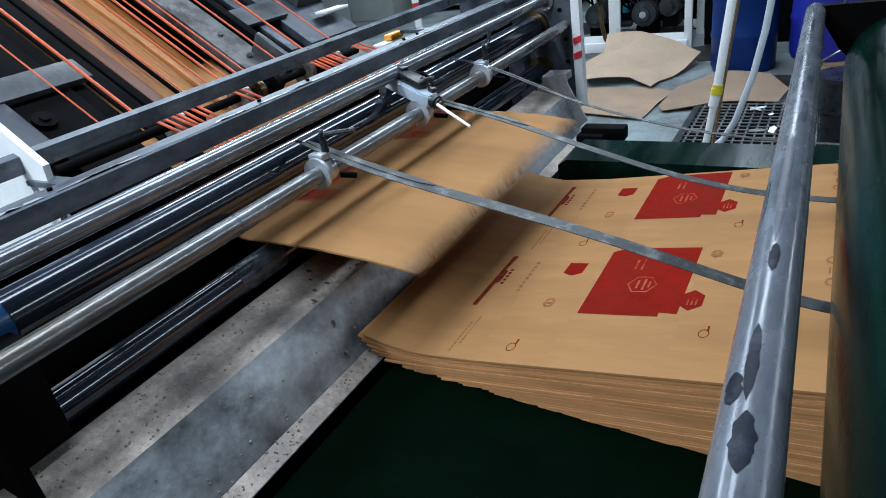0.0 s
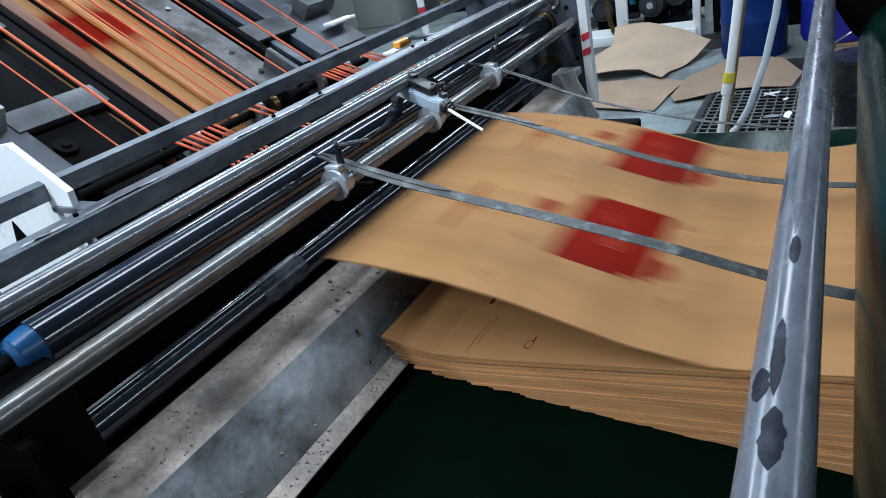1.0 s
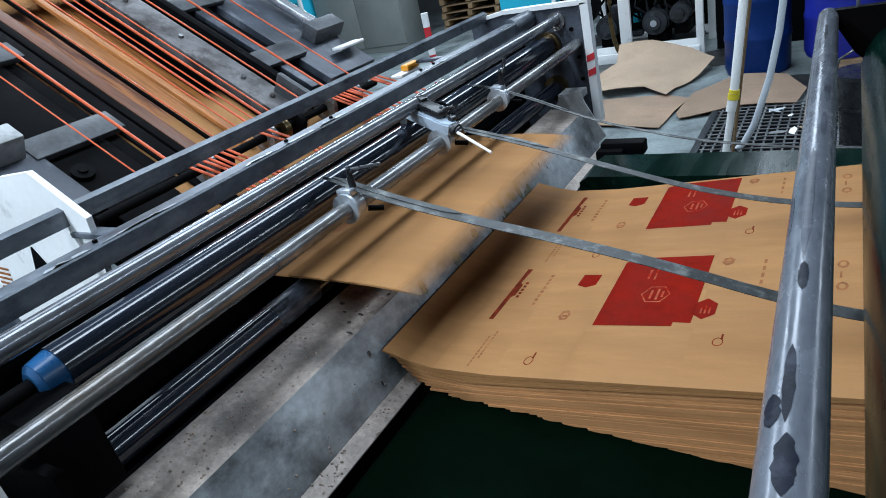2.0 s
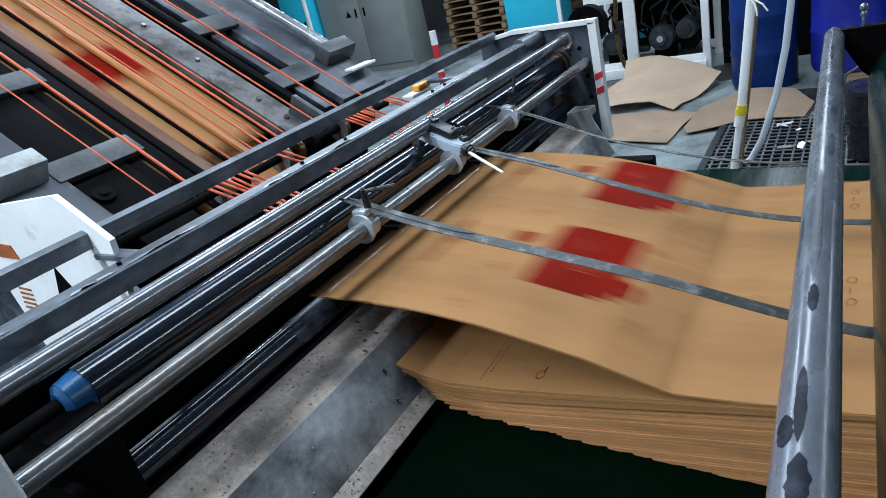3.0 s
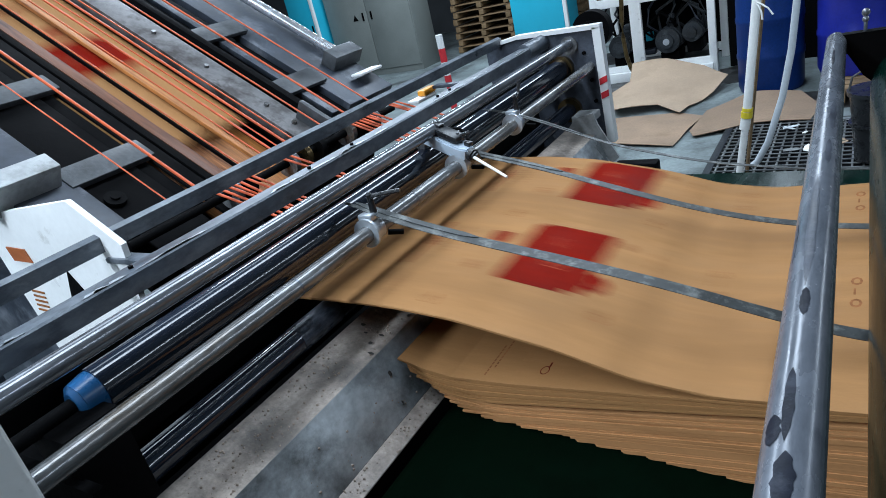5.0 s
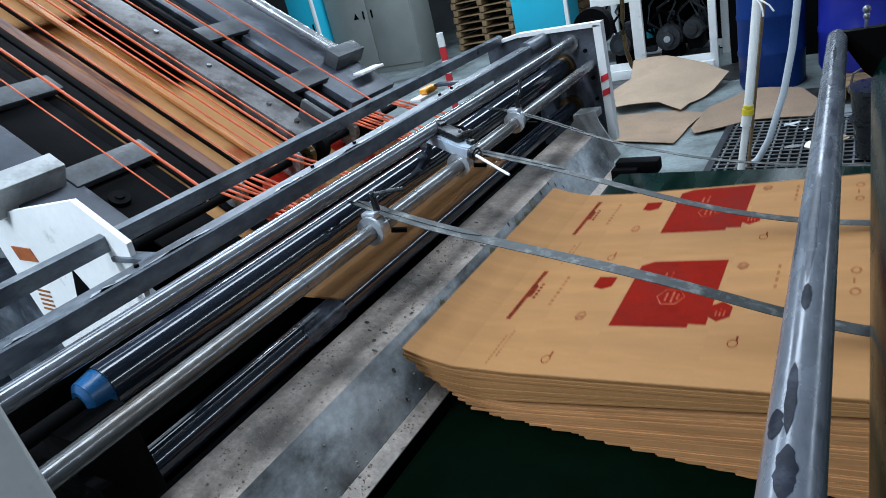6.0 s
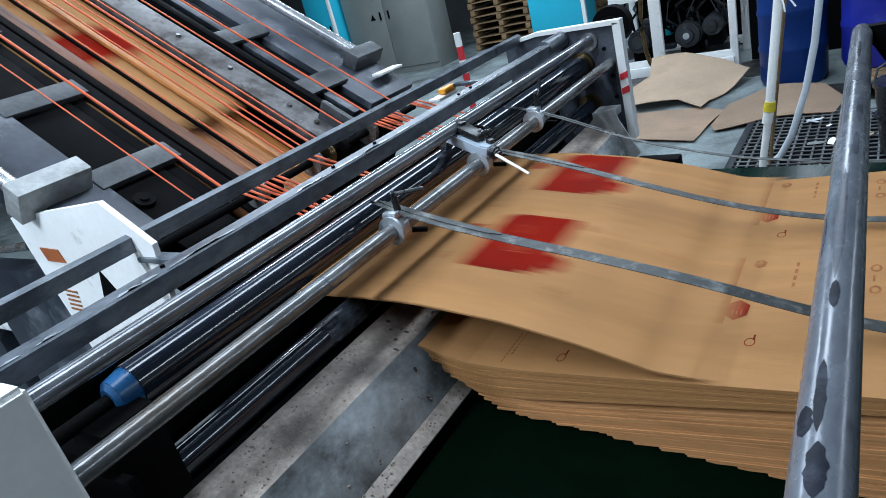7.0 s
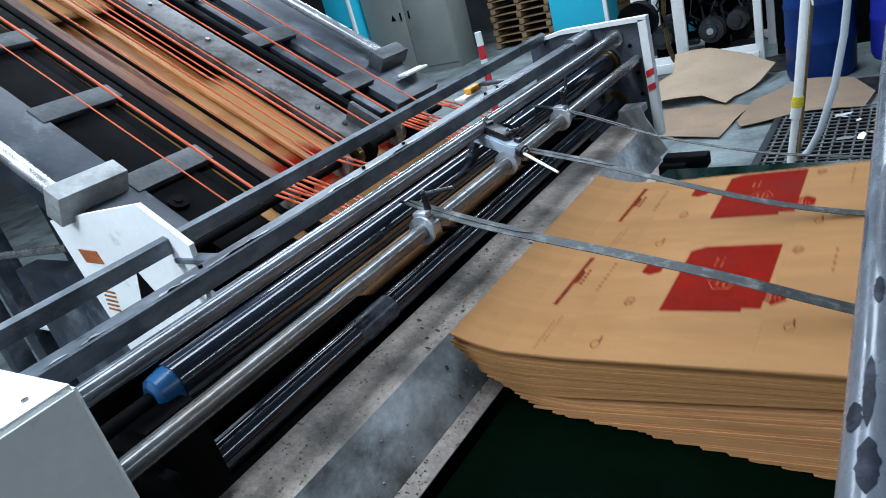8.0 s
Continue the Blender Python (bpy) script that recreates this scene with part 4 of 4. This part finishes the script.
def loose_board(label, poly, z, sag, material):
    t = thing("loose_cardboard", label, "cardboard sheet", "cardboard on the floor")
    bm = bmesh.new()
    prism(bm, poly, "z", 0, 0.005)
    bmesh.ops.triangulate(bm, faces=[f for f in bm.faces if len(f.verts) > 4])
    bmesh.ops.subdivide_edges(bm, edges=bm.edges[:], cuts=4, use_grid_fill=True)
    for v in bm.verts:
        v.co.z += z + sag(v.co.x, v.co.y)
    part("board", bm, material, t)


loose_board("flat brown cardboard sheet on the concrete floor",
            [(-1.25, 5.15), (-0.87, 5.17), (-0.32, 5.02), (-0.29, 5.41), (-0.23, 5.79), (-0.48, 5.95), (-1.05, 5.9), (-1.3, 5.9)], 0.012, lambda x, y: 0.008 * math.sin(3 * x + 5 * y) ** 2, KRAFT_DARK)
loose_board("wide brown cardboard sheet lying over the floor",
            [(-0.26, 5.35), (-0.21, 5.22), (0.18, 5.37), (0.59, 5.4), (0.64, 5.77), (0.47, 6.2), (0.06, 6.34), (-0.23, 5.91)], 0.022,
            lambda x, y: 0.03 * math.sin(3.3 * x + 0.7) ** 2 + 0.03 * max(0.0, x - 0.3), KRAFT_DARK)
loose_board("folded pale brown cardboard with a raised flap",
            [(-1.31, 6.5), (-1.06, 5.95), (-0.69, 6.1), (-0.44, 5.84), (-0.42, 6.1), (-0.27, 6.45), (-0.19, 6.78), (-0.45, 7.05), (-0.86, 7.22), (-1.22, 7.25), (-1.12, 6.75)], 0.045,
            lambda x, y: 0.19 * max(0.0, (y - 6.3)) + 0.03 * math.sin(5 * x) + 0.07 * max(0.0, 6.2 - y), KRAFT_PALE)

# the things behind the machine are shifted to line up in the camera's view
for ob in list(scene.collection.objects):
    kind_name = ob.name.split(".")[0]
    if ob.parent is None and ob.location.y < 9:
        if kind_name in ("loose_cardboard", "plastic_drum", "pump_stand", "drain_hose", "partition", "wooden_pallet"):
            ob.location += Vector((0.035, -0.18, 0))
        elif kind_name in ("pvc_pole", "grey_hose", "floor_grate", "paper_scrap", "waste_bin"):
            ob.location += Vector((0.03, -0.09, 0))

# ---- board stack and the boards that fly onto it ----
LEN, WID, X0, Y0 = 1.045, 0.96, 0.112, 0.76
stack = thing("board_stack", "shingled stack of brown kraft boards on a green belt", "board stack", "", "", pose(X0, Y0, 0))


def bowed_mesh(curl):
    """A board whose front end curls up by that much."""
    ds = [0.0, 0.03, 0.06, 0.09, 0.12, 0.16, 0.22, LEN]
    zs = [curl * max(0.0, 1 - d / 0.22) ** 2 for d in ds]
    bm = bmesh.new()
    prism(bm, list(zip(ds, zs)) + [(d, z - 0.0048) for d, z in zip(ds[::-1], zs[::-1])], "y", 0.0, WID)
    return smooth_mesh(bm, "stacked_board", KRAFT_EDGE)


rng = random.Random(12)
CURLS = [0.046, 0.039, 0.031, 0.023, 0.015, 0.007, 0.0]
curl_meshes = [bowed_mesh(c) for c in CURLS]
BASE0, SLOPE0, CURL0 = 0.794, 0.133, 0.052      # the pile's first top board: level at its front, rise, and curl of its front end
z, shift, tilt, n = BASE0 - 0.001, 0.004, 0.13, 0
while shift < 1.0:
    ob = new("stacked_board", curl_meshes[min(n, len(CURLS) - 1)])
    ob.parent = stack
    ob.matrix_basis = pose(shift, rng.uniform(-0.0018, 0.0018), z, rng.uniform(-0.04, 0.04), -math.degrees(tilt) + rng.uniform(-0.02, 0.02), rng.uniform(-0.08, 0.08))
    n += 1
    if z > belt_z(X0 + shift) + 0.005:
        step = rng.choice((0.006, 0.011, 0.017, 0.022))         # fanned tips of the upper boards
    else:
        step = rng.uniform(0.001, 0.005) if n % 2 else rng.uniform(0.034, 0.06)   # pairs that lie shingled on the belt
    shift += step
    z -= 0.0042 - tilt * step
    tilt = max(0.078, tilt - 0.0013)

CUTS = [0.0, 0.065, 0.13, 0.27, 0.42, 0.64, 0.80, 0.95, LEN]
TH = 0.0046


def ngon(bm, cx, cy, rx, ry, n, z, turn=0.0, inner=0.0):
    outer = [(cx + rx * math.cos(turn + 2 * math.pi * k / n), cy + ry * math.sin(turn + 2 * math.pi * k / n)) for k in range(n)]
    vo = [bm.verts.new((*p, z)) for p in outer]
    if not inner:
        bm.faces.new(vo)
        return
    vi = [bm.verts.new((cx + (p[0] - cx) * inner, cy + (p[1] - cy) * inner, z)) for p in outer]
    for k in range(n):
        bm.faces.new((vo[k], vo[(k + 1) % n], vi[(k + 1) % n], vi[k]))


def patch(bm, poly, z):
    bm.faces.new([bm.verts.new((*p, z)) for p in poly])


def rect(bm, x0, y0, x1, y1, z):
    patch(bm, [(x0, y0), (x1, y0), (x1, y1), (x0, y1)], z)


def printed_board():
    """One board in eight rigid panels between its creases, with its print on them."""
    t = thing("printed_board", "brown kraft board printed with two red panels and small red marks", "printed board", "printed boards")
    panels = []
    for a, b in zip(CUTS, CUTS[1:]):
        bm = bmesh.new()
        box(bm, ((b - a) / 2, WID / 2, TH / 2), (b - a + 0.001, WID, TH))
        panels.append(part("panel", bm, KRAFT, t))
    Z1, Z2 = TH + 0.0003, TH + 0.0005

    def ink(j, name, material, draw, label=""):
        j += 1      # the front crease strip carries no print
        bm = bmesh.new()
        draw(bm, CUTS[j])
        me = bpy.data.meshes.new(name)
        bm.normal_update()
        for fc in bm.faces:
            if fc.normal.z < 0:
                fc.normal_flip()
        bm.to_mesh(me)
        bm.free()
        me.materials.append(material)
        ob = new(name, me)
        ob.parent = panels[j]
        tagged(ob, label, "", "", "stuff" if name == "fine_print" else "")

    for v in (0.0, 0.462):
        def red(bm, o):
            x0, x1, y0, y1 = 0.43 - o, 0.63 - o, 0.19 + v, 0.487 + v
            patch(bm, [(x0, y0), (x1 - 0.035, y0), (x1 - 0.035, y0 + 0.015), (x1, y0 + 0.012), (x1, y1), (x0 + 0.03, y1), (x0, y1 - 0.02)], Z1)
        ink(3, "red_panel", INK_RED, red, "solid red printed panel")

        def logo(bm, o):
            ngon(bm, 0.535 - o, 0.315 + v, 0.032, 0.038, 6, Z2, 0.0, 0.9)
            for k, (dx, w) in enumerate(((-0.012, 0.035), (0.002, 0.045), (0.013, 0.025))):
                rect(bm, 0.535 + dx - o, 0.315 + v - w / 2, 0.535 + dx + 0.005 - o, 0.315 + v + w / 2, Z2)
            rect(bm, 0.5 - o, 0.385 + v, 0.505 - o, 0.425 + v, Z2)
            rect(bm, 0.515 - o, 0.38 + v, 0.519 - o, 0.43 + v, Z2)
        ink(3, "panel_mark", INK_PALE, logo, "pale emblem and lines in the red panel")

        def badge(bm, o):
            ngon(bm, 0.648 - o, 0.256 + v, 0.026, 0.04, 6, Z1, 0.5)
        ink(4, "badge", INK_RED, badge, "red six-sided badge")

        def badge_mark(bm, o):
            for k in range(3):
                rect(bm, 0.640 + 0.008 * k - o, 0.238 + v, 0.6435 + 0.008 * k - o, 0.262 + 0.006 * (k % 2) + v, Z2)
        ink(4, "badge_mark", INK_PALE, badge_mark, "pale emblem in the badge")

        def badge_small(bm, o):
            ngon(bm, 0.665 - o, 0.455 + v, 0.014, 0.02, 6, Z1, 0.3, 0.4)
            rect(bm, 0.657 - o, 0.45 + v, 0.672 - o, 0.458 + v, Z1)
        ink(4, "badge", INK_BROWN, badge_small, "faint brown badge")

        def ring(bm, o):
            ngon(bm, 0.69 - o, 0.14 + v, 0.010, 0.014, 20, Z1, 0, 0.8)
            rect(bm, 0.694 - o, 0.148 + v, 0.698 - o, 0.166 + v, Z1)
        ink(4, "ring_mark", INK_DARK, ring, "small brown ring mark")

        def lines(bm, o):
            for k in range(4):
                rect(bm, 0.738 - o, 0.35 + k * 0.03 + v, 0.744 - o, 0.368 + k * 0.03 + v, Z1)
        ink(4, "fine_print", INK_BROWN, lines, "faint unreadable text lines")

        def bar(bm, o):
            patch(bm, [(0.172 - o, 0.2 + v), (0.184 - o, 0.2 + v), (0.186 - o, 0.3 + v), (0.194 - o, 0.31 + v), (0.194 - o, 0.36 + v), (0.185 - o, 0.37 + v),
                       (0.19 - o, 0.44 + v), (0.176 - o, 0.44 + v)], Z1)
            for k in range(5):
                rect(bm, 0.198 - o, 0.3 + k * 0.016 + v, 0.206 - o, 0.31 + k * 0.016 + v, Z1)
        ink(1, "bar_mark", INK_DARK, bar, "long dark red lettering bar, unreadable")

        def faint(bm, o):
            for k in range(9):
                rect(bm, 0.205 - o, 0.02 + k * 0.013 + v, 0.209 - o, 0.03 + k * 0.013 + v, Z1)
                rect(bm, 0.216 - o, 0.05 + k * 0.012 + v, 0.22 - o, 0.059 + k * 0.012 + v, Z1)
            for k in range(8):
                rect(bm, 0.252 - o, 0.27 + k * 0.019 + v, 0.26 - o, 0.282 + k * 0.019 + v, Z1)
        ink(1, "fine_print", INK_BROWN, faint, "faint unreadable text lines")

        def hexes(bm, o):
            patch(bm, [(0.338 - o, 0.362 + v), (0.362 - o, 0.35 + v), (0.384 - o, 0.362 + v), (0.386 - o, 0.41 + v), (0.34 - o, 0.412 + v)], Z1)
        ink(2, "badge", INK_RED, hexes, "red six-sided badge")

        def hexdark(bm, o):
            ngon(bm, 0.353 - o, 0.228 + v, 0.014, 0.022, 6, Z1, 0.2, 0.55)
            rect(bm, 0.347 - o, 0.222 + v, 0.36 - o, 0.23 + v, Z1)
        ink(2, "badge", INK_BROWN, hexdark, "faint brown badge")

        def ring2(bm, o):
            ngon(bm, 0.336 - o, 0.055 + v, 0.010, 0.015, 20, Z1, 0, 0.8)
            rect(bm, 0.34 - o, 0.064 + v, 0.344 - o, 0.084 + v, Z1)
        ink(2, "ring_mark", INK_DARK, ring2, "small brown ring mark")

        def edge_badges(bm, o):
            for yy in (0.337, 0.425):
                ngon(bm, 0.885 - o, yy + v, 0.011, 0.017, 8, Z1, 0, 0.55)
            rect(bm, 0.88 - o, 0.37 + v, 0.884 - o, 0.395 + v, Z1)
        ink(5, "badge", INK_BROWN, edge_badges, "small dark red badges near the board's edge")
    return t, panels


PERIOD, SPEED, LEAD, START = 0.405, 3.64, -0.749, -4.3
COUNT = 23
BELT = 0.012    # metres a second by which the belt carries the stack on
LATE = {0: 0.013, 1: 0.008, 2: 0.004, 3: 0.007, 7: 0.004, 10: 0.009, 11: -0.011, 15: 0.006, 16: -0.014, 17: 0.018}   # seconds by which single boards lag
SLIP = [(rng.uniform(-0.009, 0.016), rng.uniform(-0.0018, 0.0018)) for _ in range(12)]   # how far each board lies off square


def ease(v):
    v = min(1.0, max(0.0, v))
    return v * v * (3 - 2 * v)


def board_front(k):
    """Where the front edge of board k comes to rest."""
    return max(0.08, X0 - 0.004 * (k + 1))


def top_height(k, x):
    """Height at x of board k once it lies on the pile, whose front end curls up and which levels out as it fills."""
    d = x - board_front(k)
    base = BASE0 + 0.0051 * min(k + 1, 11) + 0.0046 * max(0, k - 10)
    rise = SLOPE0 - 0.0050 * min(k + 1, 11) - 0.0016 * max(0, k - 10)
    return base + rise * d + CURL0 * max(0.0, 1 - max(0.0, d) / 0.22) ** 2


def run_height(x, top):
    """Height of a running board at x: down the deck, through the rollers, sagging onto the stack."""
    deck_z = min(2.115, 1.42 - 0.7 * (x + 0.72) - 0.085)
    if x < -0.24:
        z = max(1.046, deck_z)
    else:
        z = 1.046 - (0.27 * (x + 0.02) ** 2 if x > -0.02 else 0.0)
    return max(z, top + 0.004)


def board_points(k, t):
    """The crease lines of board k at t, as x and z."""
    phase = t - PERIOD * k - LATE.get(k, 0.0)
    go = max(START, min(0.0, LEAD + SPEED * phase))
    b = ease((phase - 0.192) / 0.064)
    cushion = 0.034 * b * (1 - ease((phase - 0.25) / 0.11))     # air under a board that has just landed
    drop = -0.004 * max(0, k) * min(1.0, max(0.0, (START + 0.5 - go) / 0.5))

    def height(x):
        top = top_height(k, x)
        return run_height(x, top) * (1 - b) + top * b + cushion + drop

    x = board_front(k) + go + BELT * max(0.0, phase - 0.28) + SLIP[k % 12][0] * b
    pts = []
    for a, c in zip(CUTS, CUTS[1:] + [None]):
        z = height(x)
        pts.append((x, z))
        if c is None:
            break
        nx = x + c - a
        for _ in range(4):
            slope = (height(nx) - z) / max(1e-6, nx - x)
            nx = x + (c - a) / math.sqrt(1 + slope * slope)
        x = nx
    return pts


def board_poses(k, t):
    pts = board_points(k, t)
    out = []
    for (xa, za), (xb, zb) in zip(pts, pts[1:]):
        out.append(pose(xa, Y0 + SLIP[k % 12][1], za, 0, math.degrees(math.atan2(za - zb, xb - xa)), 0))
    return out


master, master_panels = printed_board()
boards = [(master, master_panels)]
for k in range(COUNT):
    cp = copy_thing(master, Matrix())
    boards.append((cp, [o for o in cp.children]))
# the board that lies on top at the start
for ob, m in zip(master_panels, board_poses(-1, 0.0)):
    ob.matrix_basis = m


def motions():
    end = round(8.0 * FPS)
    for k in range(COUNT):
        root, panels = boards[k + 1]
        panels = sorted(panels, key=lambda o: o.name)
        t0, t1 = PERIOD * k + (START - LEAD) / SPEED, PERIOD * k + 0.36
        frames = sorted({0, end} | ({fr for fr in range(2, 240, 8) if fr / FPS > t1}) | {fr for fr in range(max(0, int(t0 * FPS) - 1), min(end, int(t1 * FPS) + 2) + 1)})
        table = {fr: board_poses(k, fr / FPS) for fr in frames}
        for j, ob in enumerate(panels):
            walk(ob, [(fr / FPS, table[fr][j]) for fr in frames])
    for j, ob in enumerate(master_panels):
        walk(ob, [(fr / FPS, board_poses(-1, fr / FPS)[j]) for fr in [0] + list(range(2, 240, 8)) + [end]])
    walk(stack, [(0.0, pose(X0, Y0, 0)), (8.0, pose(X0 + BELT * 8.0, Y0, 0))])


motions()
